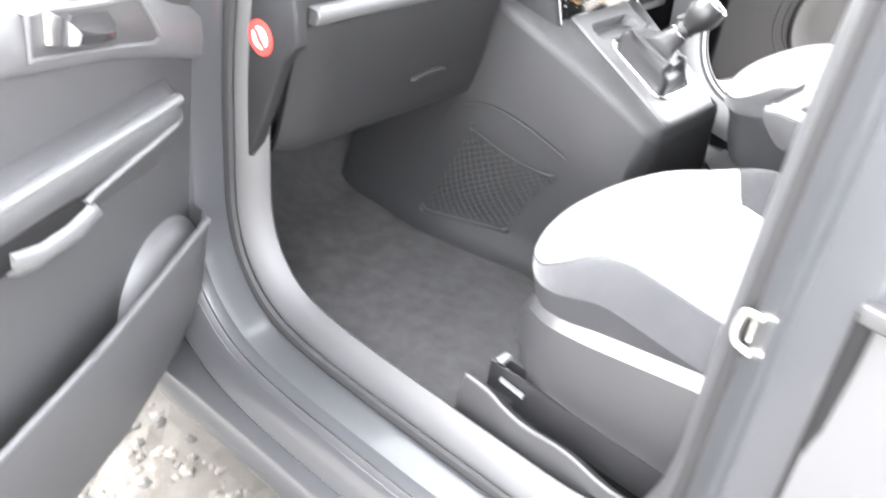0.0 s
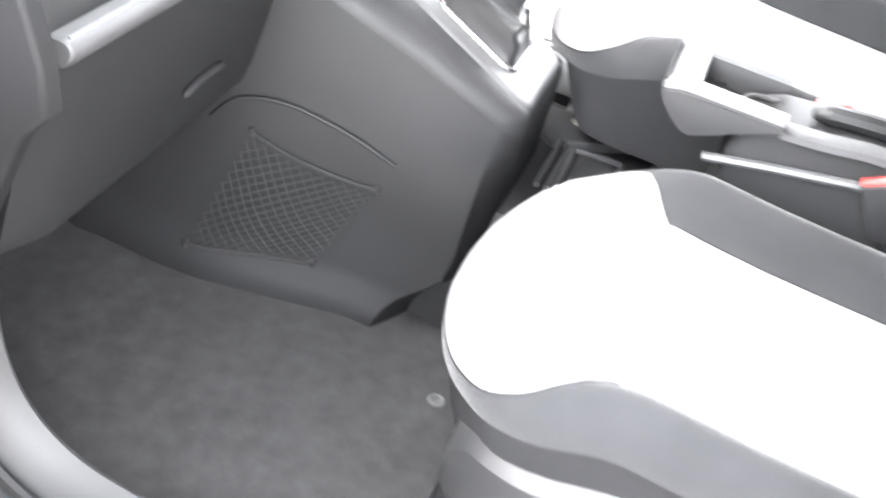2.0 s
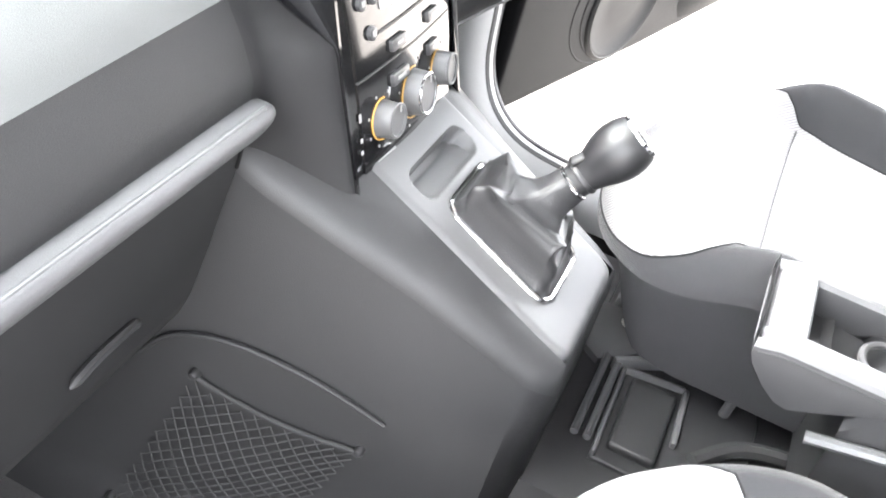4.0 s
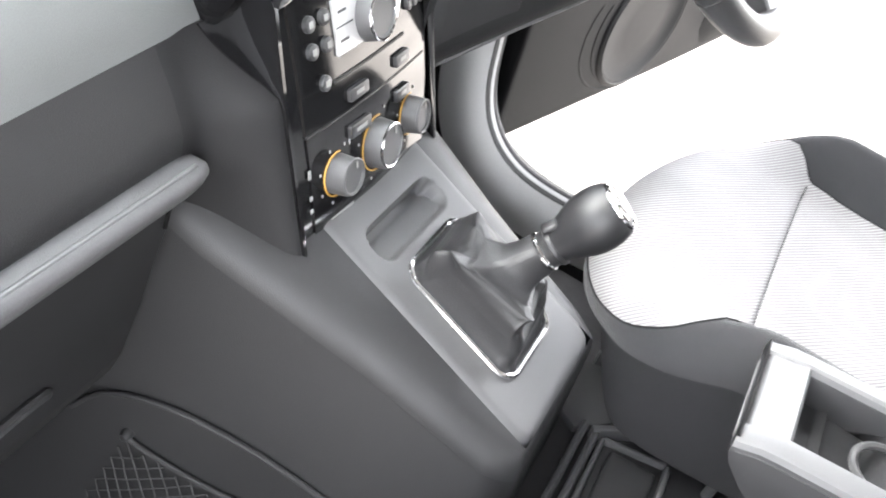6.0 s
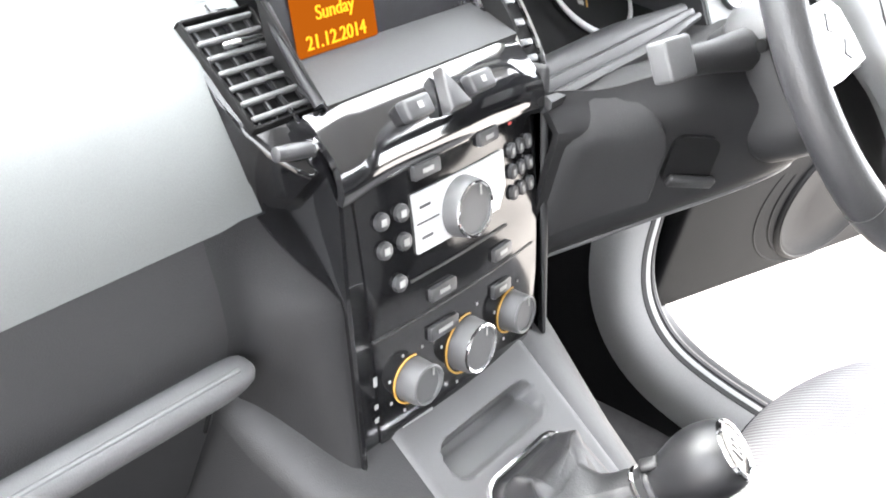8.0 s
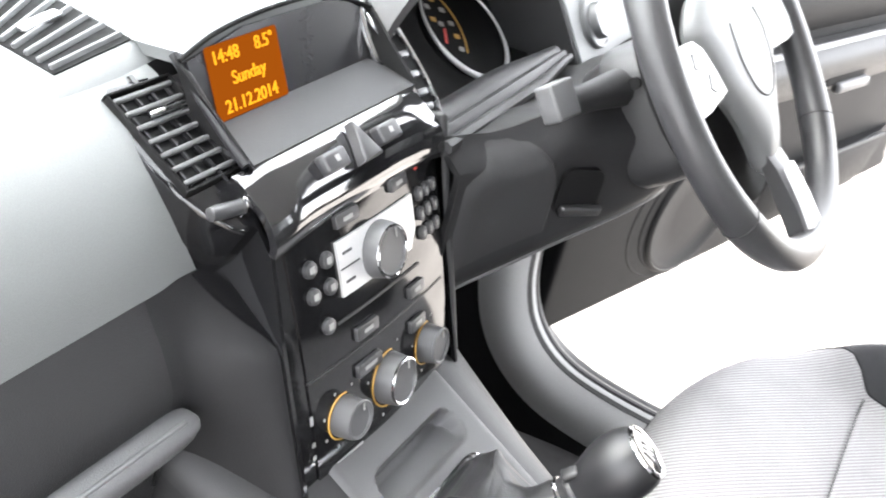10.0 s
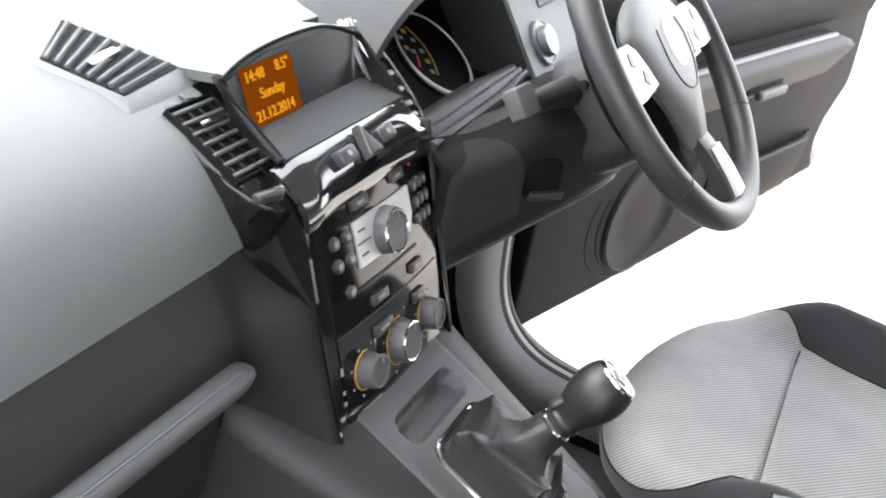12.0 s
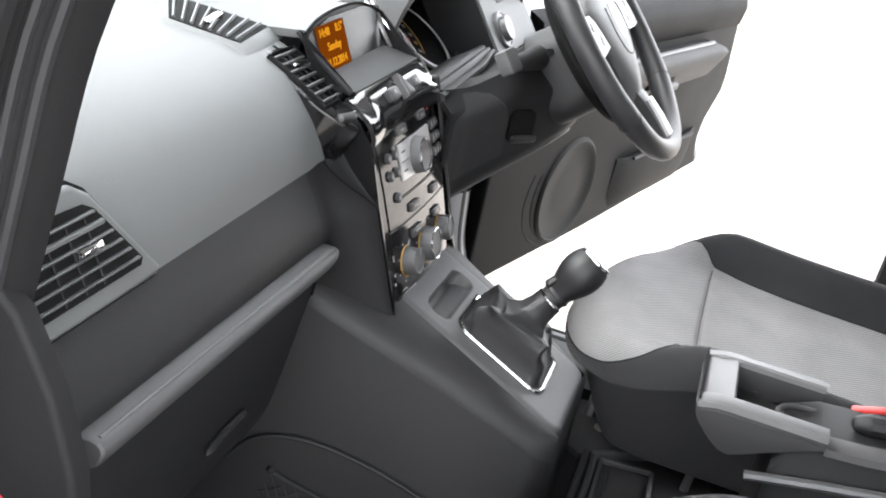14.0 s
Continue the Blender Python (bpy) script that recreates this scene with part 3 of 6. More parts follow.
defrost = part("defrost_vent", solid(DV + [p - Vector((0, 0, 0.02)) for p in DV], [(0, 1, 2, 3), (7, 6, 5, 4), (0, 4, 5, 1), (1, 5, 6, 2), (2, 6, 7, 3), (3, 7, 4, 0)]), INK, dash, "black slatted windscreen vent", 0)
for k in range(8):
    a, b = DV[0].lerp(DV[3], (k + 0.5) / 8), DV[1].lerp(DV[2], (k + 0.5) / 8)
    part("slat", block(axes((a + b) / 2 + Vector((0, 0, 0.001)), b - a, (0, 1, 0.0)) @ pose(0, 0, 0, -20), (b - a).length - 0.004, 0.0026, 0.005, 0.0008, 1), SATIN, defrost)
part("thumb_tab", block(pose(-0.136, 0.364, 1.1150, 4, -4, 8), 0.040, 0.010, 0.007, 0.003, 2), CHROME, defrost, "chrome tab")
mid = sum(DV, Vector()) / 4
lip = [mid + (p - mid) * 1.10 - Vector((0, 0, 0.0012)) for p in DV]
foot = [mid + (p - mid) * 1.30 - Vector((0, 0, 0.012)) for p in DV]
part("vent_base", solid(lip + foot, [(0, 1, 2, 3), (7, 6, 5, 4), (0, 4, 5, 1), (1, 5, 6, 2), (2, 6, 7, 3), (3, 7, 4, 0)]), PAD, defrost, "", 60)

# ---- centre stack: vents, display, radio, climate controls ----
stack = holder("centre_stack", (0, 0.15, 0.80), "gloss black car centre stack with radio and climate knobs", "car radio")
FACE = axes((0, 0.0994, 0.86), (1, 0, 0), (0, 0.31, 0.95))


BOW, RISE_BOW = 1.2, 1.5


def on_face(x, s, out=0.0):
    """A pose on the fascia, which bows out in the middle."""
    d = s - 0.06
    return FACE @ pose(x, s, out + 0.004 - x * x / (2 * BOW) - d * d / (2 * RISE_BOW), -math.degrees(d / RISE_BOW), math.degrees(x / BOW), 0)


def bowed(corners, out, thick):
    """A panel on the fascia between its left and right edges; corners: rows of height, left, right."""
    def f(u, v):
        row = [curve_at([(h, r[k]) for h, *r in corners], v) for k in (0, 1)]
        x = row[0] + (row[1] - row[0]) * u
        return on_face(x, v, out).translation
    heights = sorted({h for h, *_ in corners} | set(span(corners[0][0], corners[-1][0], 6)))
    return sheet(f, span(0, 1, 28), heights, thick)


part("stack_panel", bowed([(-0.054, -0.112, 0.106), (-0.047, -0.119, 0.112), (0.10, -0.1215, 0.117), (0.178, -0.1225, 0.119)], 0.0, 0.05), PIANO, stack, "gloss black fascia")
radio = part("radio", bowed([(0.052, -0.104, 0.104), (0.172, -0.108, 0.108)], 0.0015, 0.004), PIANO, stack)
climate = part("climate_panel", bowed([(-0.046, -0.100, 0.100), (0.049, -0.104, 0.104)], 0.0015, 0.004), PIANO, stack)


def knob(x, s, r, depth, parent, ring_mat, face_mat, name="knob"):
    k = part(name, lathe(on_face(x, s), [(r * 1.02, 0), (r, 0.004), (r * 0.95, depth - 0.003), (r * 0.9, depth), (r * 0.80, depth), (r * 0.76, depth - 0.001), (0.0005, depth - 0.001)], 36), KNOBGREY, parent)
    part("knob_ring", tube([on_face(x, s, depth) @ Vector((r * 0.87 * math.cos(a), r * 0.87 * math.sin(a), 0)) for a in span(0, 2 * math.pi, 36)[:-1]], 0.0014, 6, True), ring_mat, k)
    part("knob_mark", block(on_face(x + r * 0.35, s + r * 0.55, depth), 0.0015, 0.008, 0.001), face_mat, k)
    return k


knob(0.0, 0.122, 0.0242, 0.017, radio, CHROME, PRINT, "radio_knob")
for x, r in ((-0.066, 0.0178), (0.0, 0.0228), (0.066, 0.0178)):
    knob(x, 0.002, r, 0.018, climate, CHROME if x == 0 else KNOBGREY, PRINT, "climate_knob")
    arc = [on_face(x, 0.002, 0.002) @ Vector((r * 1.12 * math.cos(a), r * 1.12 * math.sin(a), 0)) for a in span(radians(75), radians(290), 24)]
    part("amber_scale", tube(arc, 0.0009, 6), YELLOW, climate, "amber scale")
    for a in (60, 110, 160, 205, 250, 295):
        part("scale_mark", block(on_face(x, 0.002, 0.0018) @ pose(r * 1.45 * math.cos(radians(a)), r * 1.45 * math.sin(radians(a)), 0), 0.0020, 0.0024, 0.0006), PRINT, climate)
wp = part("silver_key_panel", bowed([(0.102, -0.053, 0.050), (0.118, -0.053, 0.060), (0.148, -0.054, 0.060)], 0.004, 0.003), SILVER, radio, "silver key panel beside the volume knob")
part("panel_split", block(on_face(-0.040, 0.125, 0.0042), 0.025, 0.0012, 0.0006), BUTTON, wp)
for s in (0.113, 0.137):
    part("key_label", block(on_face(-0.042, s, 0.0042), 0.012, 0.0022, 0.0006), BUTTON, wp)


def key(x, s, w, h, parent, mark=(0.4, 0.3), r=0.002):
    k = part("key", prism(on_face(x, s, 0.001), rounded(w, h, r, 3), 0.0045, 0.0012, 2), BUTTON, parent)
    part("key_mark", block(on_face(x, s, 0.0056), w * mark[0], h * mark[1], 0.0005), PRINT, k)
    return k


for x, s in ((-0.086, 0.139), (-0.066, 0.139), (-0.086, 0.117), (-0.066, 0.117), (-0.074, 0.087)):
    key(x, s, 0.0135, 0.0135, radio, (0.4, 0.4), 0.0066)
for r in range(3):
    for c in range(3):
        key(0.0735 + 0.013 * c, 0.143 - 0.018 * r, 0.0098, 0.0125, radio, (0.35, 0.4), 0.0045)
for x, s, w in ((-0.036, 0.163, 0.03), (0.041, 0.165, 0.026), (-0.028, 0.0635, 0.03), (0.052, 0.0635, 0.026)):
    key(x, s, w, 0.0115, radio)
key(-0.029, 0.031, 0.034, 0.012, climate, (0.5, 0.3))
key(0.050, 0.031, 0.026, 0.012, climate, (0.4, 0.3))
part("red_lamp", block(on_face(0.076, 0.166, 0.002), 0.004, 0.004, 0.001), RED, radio)
part("disc_slot", bowed([(0.0818, -0.062, 0.062), (0.0842, -0.062, 0.062)], 0.0026, 0.002), RUBBER, radio)
part("panel_gap", bowed([(0.0496, -0.104, 0.104), (0.0514, -0.104, 0.104)], 0.0022, 0.003), RUBBER, stack)
part("nameplate_bars", block(on_face(-0.06, -0.038, 0.0018), 0.035, 0.0025, 0.0006), PRINT, climate)
for s in (0.018, -0.004, -0.016):
    part("side_mark", block(on_face(-0.1045, s, 0.0018), 0.0035, 0.008 if s > 0 else 0.004, 0.0006), PRINT, climate)

# button ledge with the hazard switch
LEDGE = axes((0, 0.170, 1.0565), (1, 0, 0), (0, 0.040, 0.031))
LROLL = [(0.193, 1.0665), (0.187, 1.0655), (0.180, 1.0622), (0.172, 1.0568), (0.164, 1.0505), (0.157, 1.0435), (0.1525, 1.0358), (0.1495, 1.0275), (0.150, 1.02)]
part("button_ledge", sheet(lambda u, v: (u, LROLL[v][0] - 0.003 * ease((abs(u) - 0.05) / 0.07) * (v > 3), LROLL[v][1] - 0.004 * ease((abs(u) - 0.09) / 0.03)), span(-0.1245, 0.119, 24), range(9), 0.006), GLOSS, stack, "gloss black switch ledge", 70)
for x in (-0.038, 0.038):
    k = part("switch", block(LEDGE @ pose(x, -0.003, 0.003, 6), 0.028, 0.016, 0.012, 0.003, 3), BUTTON, stack)
    part("switch_mark", block(LEDGE @ pose(x, -0.003, 0.0094, 6), 0.005, 0.005, 0.0006), PRINT, k)
hz = part("hazard_switch", prism(LEDGE @ pose(0, -0.003, 0), [(-0.013, -0.013), (0.013, -0.013), (0.0, 0.020)], 0.012, 0.004, 3), BUTTON, stack, "triangular hazard switch")
part("hazard_mark", tube([LEDGE @ Vector(p) for p in ((-0.006, -0.010, 0.0092), (0.006, -0.010, 0.0092), (0.0, 0.002, 0.0092))], 0.0007, 5, True), RED, hz)

# centre vents on the slope
vm = axes((-0.130, 0.238, 1.0745), (1, 0, 0), (0.14, 0.89, 0.455))
part("vent_surround", prism(vm @ pose(0, 0, -0.07), [(-0.014, -0.074), (-0.006, -0.082), (0.024, -0.082), (0.034, -0.070), (0.038, 0.0), (0.038, 0.052), (0.030, 0.057), (-0.018, 0.057), (-0.024, 0.052), (-0.0305, 0.021), (-0.0335, -0.009), (-0.031, -0.037), (-0.025, -0.056)], 0.068, 0.005, 3), PIANO, stack, "gloss black vent surround")
slat_vent("centre_vent", vm @ pose(0.003, 0.004, 0.002), 0.060, 0.086, 7, stack, True, INK, "black slatted centre air vent")
wheel = part("vent_wheel", tube([vm @ Vector((x, -0.0615 - 0.18 * (x + 0.014), 0.0005)) for x in (-0.0250, -0.0240, -0.015, -0.006, 0.003, 0.004)], [0.0035, 0.0052, 0.0056, 0.0056, 0.0052, 0.0035], 14), BUTTON, stack, "grey ribbed vent wheel")
part("vent_wheel_end", tube([vm @ Vector((x, -0.0615 - 0.18 * (x + 0.014), 0.0005)) for x in (0.0035, 0.0065)], [0.0064, 0.0054], 14), CHROME, wheel)
part("vent_bar", tube(smooth_path([(-0.101, 0.272, 1.1175), (-0.104, 0.243, 1.0975), (-0.1075, 0.214, 1.079), (-0.1095, 0.192, 1.0660)], 5), 0.0040, 12), SCREEN, stack, "black bar between vent and display")
# its twin beyond the display turns away to the driver
RV = smooth_path([(0, 0.284, 1.112), (0, 0.250, 1.094), (0, 0.214, 1.068), (0, 0.188, 1.045), (0, 0.176, 1.030)], 4)


def right_vent(x, k, up=0.0):
    p = RV[k]
    return Vector((x + 0.013 * (1 - k / (len(RV) - 1)), p.y, p.z + up - 0.1 * (x - 0.126)))


twin = part("centre_vent", sheet(lambda u, v: right_vent(u, v), span(0.122, 0.160, 4), range(len(RV)), 0.012), INK, stack, "black slatted centre air vent facing the driver")
part("vent_trim", tube([right_vent(0.1235, k, 0.006) for k in range(len(RV))], 0.0036, 8), CHROME, twin, "bright trim beside the vent")
part("vent_edge", tube([right_vent(0.158, k, 0.003) for k in range(len(RV))], 0.0030, 8), CHROME, twin, "bright outer edge")
for k in range(1, len(RV) - 3, 2):
    part("slat", block(axes(right_vent(0.140, k, 0.003), (1, 0, -0.1), RV[k] - RV[k + 1]), 0.016, 0.0062, 0.006, 0.0015, 2), SATIN, twin)
for side in (-1, 1):
    part("stack_flank", prism(axes((side * 0.121, 0, 0), (0, 1, 0), (0, 0, 1)), [(0.083, 0.815), (0.128, 0.945), (0.150, 1.015), (0.18, 1.05), (0.29, 1.10), (0.33, 1.06), (0.30, 0.85), (0.2, 0.80)], 0.004 * side), PIANO, stack)

# display, leaning back in its recess
DISP = axes((0.016, 0.251, 1.097), (1, 0.01, 0), (0, 0.022, 0.050))
display = part("display", prism(DISP @ pose(0, 0, -0.010), [(-0.112, -0.030), (0.106, -0.030), (0.116, 0.020), (0.06, 0.032), (-0.05, 0.033), (-0.118, 0.022)], 0.010), SCREEN, stack, "dark display screen, half of it lit orange")
part("lit_screen", prism(DISP @ pose(-0.058, 0.000, 0.0005), rounded(0.084, 0.055, 0.002, 2), 0.0015), LCD, display, "orange backlit screen")
for text, x, y in (("14:48", -0.080, 0.018), ("8.5\u00b0", -0.034, 0.019), ("Sunday", -0.058, 0.0), ("21.12.2014", -0.060, -0.019)):
    writing("display_text", text, 0.0142, DISP @ pose(x, y, 0.0024), LCDTEXT, display)
shelf = [(-0.106, 0.188, 1.0675), (0.120, 0.190, 1.0675), (0.126, 0.244, 1.0725), (-0.104, 0.240, 1.0725)]
part("display_shelf", solid(shelf + [(x, y, z - 0.006) for x, y, z in shelf], [(0, 1, 2, 3), (4, 5, 6, 7), (0, 1, 5, 4), (1, 2, 6, 5), (2, 3, 7, 6), (3, 0, 4, 7)]), DARK, display, "dark shelf below the screen")
for pts in (((-0.106, 0.187, 1.066), (-0.104, 0.242, 1.073), (-0.104, 0.268, 1.121), (-0.109, 0.262, 1.120)), ((0.121, 0.189, 1.066), (0.127, 0.244, 1.074), (0.134, 0.268, 1.116), (0.136, 0.258, 1.112))):
    part("recess_wall", solid([Vector(q) for q in pts] + [Vector(q) + Vector((0.003 if pts[0][0] > 0 else -0.003, 0, 0.001)) for q in pts], [(0, 1, 2, 3), (4, 5, 6, 7), (0, 1, 5, 4), (1, 2, 6, 5), (2, 3, 7, 6), (3, 0, 4, 7)]), INK, display)
part("display_side", prism(axes((0.1385, 0, 0), (0, 1, 0), (0, 0, 1)), [(0.245, 1.05), (0.258, 1.104), (0.275, 1.106), (0.300, 1.102), (0.34, 1.098), (0.40, 1.098), (0.40, 1.05)], 0.004), INK, display)
part("recess_rim", tube(smooth_path([(-0.109, 0.260, 1.119), (-0.06, 0.267, 1.128), (0.01, 0.270, 1.132), (0.08, 0.268, 1.129), (0.135, 0.256, 1.112)]), 0.002, 8), INK, stack)

# ---- gear console ----
console = holder("gear_console", (0, 0.1, 0.36), "dark grey plastic centre console with storage net", "centre console")


def top_z(y):
    return 0.787 + 0.49 * (min(y, 0.21) - 0.018)


def side_x(y, f):
    down = 1 - f
    top = 0.112 + 0.24 * max(0.0, min(y, 0.16) + 0.08)
    low = 0.214 + 0.04 * min(1.3, max(0.0, y / 0.16))
    return top + (low - top) * down ** 0.9 - 0.012 * ease((f - 0.05) / 0.09) * ease((0.62 - f) / 0.3)


def console_ring(f, inset=0.0, drop=0.0):
    k = ease((f - 0.03) / 0.30)
    yc, xe, ye = -0.043 + k * (-0.122 + 0.043), 0.080 + k * 0.016, -0.112 + k * (-0.152 + 0.112)
    left = [(side_x(y, f), y) for y in (0.46, 0.34, 0.26, 0.20, 0.15, 0.10, 0.05, 0.0)] + [(side_x(yc, f), yc)]
    a, b = left[-1], (xe, ye)
    left += [(a[0] + (b[0] - a[0]) * t, a[1] + (b[1] - a[1]) * t - 0.006 * math.sin(math.pi * t) * k) for t in (0.3, 0.6, 0.85)] + [b]
    pts = [(-(x - inset), y) for x, y in left] + [(x - inset, y) for x, y in reversed(left)]
    return [(x, y, 0.355 + f * (top_z(y) - drop - 0.355)) for x, y in pts]


part("console_body", loft([console_ring(f) for f in (0, 0.03, 0.08, 0.13, 0.18, 0.23, 0.28, 0.36, 0.5, 0.65, 0.8, 0.88, 0.92)]), LOWER, console, "dark grey console flank")


def shoulder_ring(a):
    """The rounded shoulder between flank and top plate; a runs from 0 (flank) to 90 degrees (plate)."""
    out = []
    for x, y, z in console_ring(0.914, -0.0004):
        qx, qy, k = max(-0.089, min(0.089, x)), max(y, -0.147), 1 - math.cos(a)
        p = (x + (qx - x) * k, y + (qy - y) * k)
        out.append((p[0], p[1], z + (top_z(p[1]) - 0.0005 - z) * math.sin(a)))
    return out


part("console_shoulder", loft([shoulder_ring(radians(a)) for a in (0, 12, 24, 36, 48, 60, 72, 82, 90)], True, False), SHOULDER, console, "grey rounded console shoulder", 60)
TOP = axes((0, 0.018, top_z(0.018)), (1, 0, 0), (0, 1, 0.49))


def plate_point(u, s):
    """The console's top in its own plane, with rolled edges and the sunken coin tray."""
    w = 0.097 - 0.030 * (1 - math.sqrt(max(0.0, 1 - max(0.0, (-0.158 - s) / 0.034) ** 2)))
    x = u * w
    h = 0.003 - 0.013 * max(0.0, (abs(x) - (w - 0.016)) / 0.016) ** 2 - 0.013 * max(0.0, (-0.176 - s) / 0.016) ** 2
    dx, ds = abs(x) - 0.048, abs(s - 0.033) - 0.004
    gap = math.hypot(max(dx, 0), max(ds, 0)) + min(max(dx, ds), 0) - 0.013
    h -= (0.007 + 0.014 * min(1.0, max(0.0, (s - 0.018) / 0.022))) * ease(0.5 - gap / 0.005)
    return TOP @ Vector((x, s, h))


top = part("console_top", sheet(plate_point, span(-1, 1, 72), span(-0.192, -0.004, 44)[:-1] + span(-0.004, 0.083, 58), 0.004), TOPGREY, console, "grey satin console top with a sunken coin tray", 50)
gear_ring = [TOP @ Vector((x, y, 0.0045)) for x, y in rounded(0.108, 0.140, 0.02, 6, 0.0, -0.067)]
part("gaiter_frame", tube(gear_ring, 0.0032, 8, True), CHROME, console, "chrome gaiter frame")

gear = holder("gear_lever", (0, -0.05, 0.77), "black gear lever with leather gaiter and chrome-capped knob", "gear lever")
AXIS = Vector((0.32, -0.53, 0.785)).normalized()
COLLAR = Vector((0.004, -0.0810, 0.837))
KM = axes(COLLAR, Vector((0, 0, 1)).cross(AXIS), Vector((0, 0, 1)) - AXIS * AXIS.z)
base_mid = TOP @ Vector((0.0, -0.067, 0.0))
foot_mid = COLLAR - AXIS * 0.040
RIDGES = ((52, 16, 1.0), (128, 15, 1.25), (97, 11, -1.15), (180, 20, -0.35), (232, 16, 0.8), (270, 20, -0.5), (308, 16, 0.7), (0, 22, -0.45))
rows = []
for k in range(41):
    t = k / 40
    row = []
    for j in range(96):
        r = rounded(0.103, 0.135, 0.02, 23, 0.0, -0.067)[(j + 12) % 96]
        off = (TOP @ Vector((r[0], r[1], 0.003))) - base_mid
        ang = math.atan2(r[1] + 0.067, r[0])
        rim = KM.to_3x3() @ Vector((0.0185 * math.cos(ang), 0.0185 * math.sin(ang), 0.0))
        slim = (1 - t) ** 1.75
        if t < 0.6:
            mid = base_mid.lerp(foot_mid, ease(t / 0.62) ** 0.85)
        else:
            mid = base_mid.lerp(foot_mid, ease(min(1, t / 0.62)) ** 0.85).lerp(COLLAR, ease((t - 0.6) / 0.4))
        p = mid + off * slim + rim * (1 - slim) * (1.12 - 0.12 * t)
        deg = math.degrees(ang) % 360
        fold = sum(a * math.exp(-(((deg - c + 180) % 360 - 180) / w) ** 2) for c, w, a in RIDGES)
        swell = math.sin(math.pi * min(1.0, t * 1.35)) ** 0.9 if t < 0.74 else 0.0
        crease = 1 - 2.4 * abs(noise.noise((2.4 * math.cos(ang) - 7, 2.4 * math.sin(ang), 5.0 * t)))
        fine = noise.noise((5 * math.cos(ang), 5 * math.sin(ang) + 3, 9 * t))
        amount = swell * (0.0125 * fold + 0.0055 * crease) + math.sin(math.pi * t) * (0.0022 * fine + 0.0014 * math.sin(26 * t + 2 * ang))
        out = Vector((p.x - mid.x, p.y - mid.y, 0)).normalized()
        row.append(p + out * amount + Vector((0, 0, 0.9 * amount * (1 - t) + 0.012 * swell * max(0.0, fold) * math.sin(math.pi * min(1, 2 * t)))))
    rows.append(row)
part("gaiter", loft(rows, True, False), LEATHER, gear, "folded black leather gaiter", 60)
part("collar", lathe(KM, [(0.0180, -0.001), (0.0192, 0.000), (0.0194, 0.002), (0.0180, 0.0035)], 28), CHROME, gear, "chrome collar")
gk = part("knob", lathe(KM, [(0.0172, 0.001), (0.0178, 0.012), (0.0192, 0.021), (0.0225, 0.030), (0.0262, 0.039), (0.0285, 0.048), (0.0293, 0.057), (0.0285, 0.066), (0.0262, 0.074), (0.0235, 0.079), (0.0005, 0.0795)], 40), KNOBSKIN, gear, "black leather gear knob", 60)
part("knob_cap", lathe(KM, [(0.0240, 0.0770), (0.0238, 0.0805), (0.0222, 0.0820), (0.0200, 0.0815), (0.0195, 0.080)], 36), CHROME, gk, "chrome cap ring")
part("cap_face", lathe(KM, [(0.0194, 0.0794), (0.0194, 0.0806), (0.0005, 0.0812)], 32), GLOSS, gk, "gloss black cap with shift pattern")
part("shift_pattern", join(*[block(KM @ pose(x, 0, 0.0816), 0.0016, 0.014, 0.001) for x in (-0.006, 0, 0.006)], block(KM @ pose(0, 0, 0.0816), 0.0136, 0.0016, 0.001)), SILVER, gk)
part("reverse_ring", lathe(KM, [(0.0186, 0.010), (0.0196, 0.011), (0.0198, 0.014), (0.0190, 0.0155)], 28), KNOBSKIN, gk)
part("reverse_tab", block(KM @ pose(0.0, 0.0205, 0.020, 12), 0.012, 0.007, 0.016, 0.003), KNOBSKIN, gk)


def flank(y, z, out=0.0):
    f = (z - 0.355) / (top_z(y) - 0.355)
    return Vector((-(side_x(y, f) + out), y, z))


pocket = smooth_path([flank(0.235, 0.600, 0.001), flank(0.20, 0.640, 0.002), flank(0.14, 0.652, 0.003), flank(0.06, 0.632, 0.003), flank(-0.012, 0.602, 0.002)], 6)
part("pocket_rim", tube(pocket, 0.0030, 8), DARK, console, "moulded pocket edge")
net = holder("storage_net", flank(0.1, 0.40), "black elastic storage net on the console flank", "storage net")
QN = ((0.175, 0.600), (0.004, 0.560), (0.06, 0.425), (0.235, 0.405))


def net_at(u, v):
    (a, b), (c, d), (e, g), (h, i) = QN
    y = (a * (1 - u) + c * u) * (1 - v) + (h * (1 - u) + e * u) * v
    z = (b * (1 - u) + d * u) * (1 - v) + (i * (1 - u) + g * u) * v
    bulge = 0.004 + 0.012 * math.sin(math.pi * u) * math.sin(math.pi * v)
    return flank(y, z - 0.010 * math.sin(math.pi * u) * (1 - v), bulge)


cords = []
for k in range(-11, 12):
    for sign in (1, -1):
        pts = []
        for j in range(17):
            u = j / 16
            v = (k / 11 + u) if sign > 0 else (k / 11 + 1 - u)
            if -0.001 <= v <= 1.001:
                pts.append(net_at(u, min(1, max(0, v))) + Vector((0, 0.0015 * noise.noise((k * 3.1, j * 2.3, sign)), 0)))
        if len(pts) > 2:
            cords.append(tube(pts, 0.0010, 4))
part("mesh", join(*cords), NET, net)
part("top_cord", tube([net_at(u, 0) for u in span(0, 1, 12)], 0.0028, 8), NET, net, "elastic top cord")
part("bottom_cord", tube([net_at(u, 1) for u in span(0, 1, 12)], 0.003, 8), NET, net)
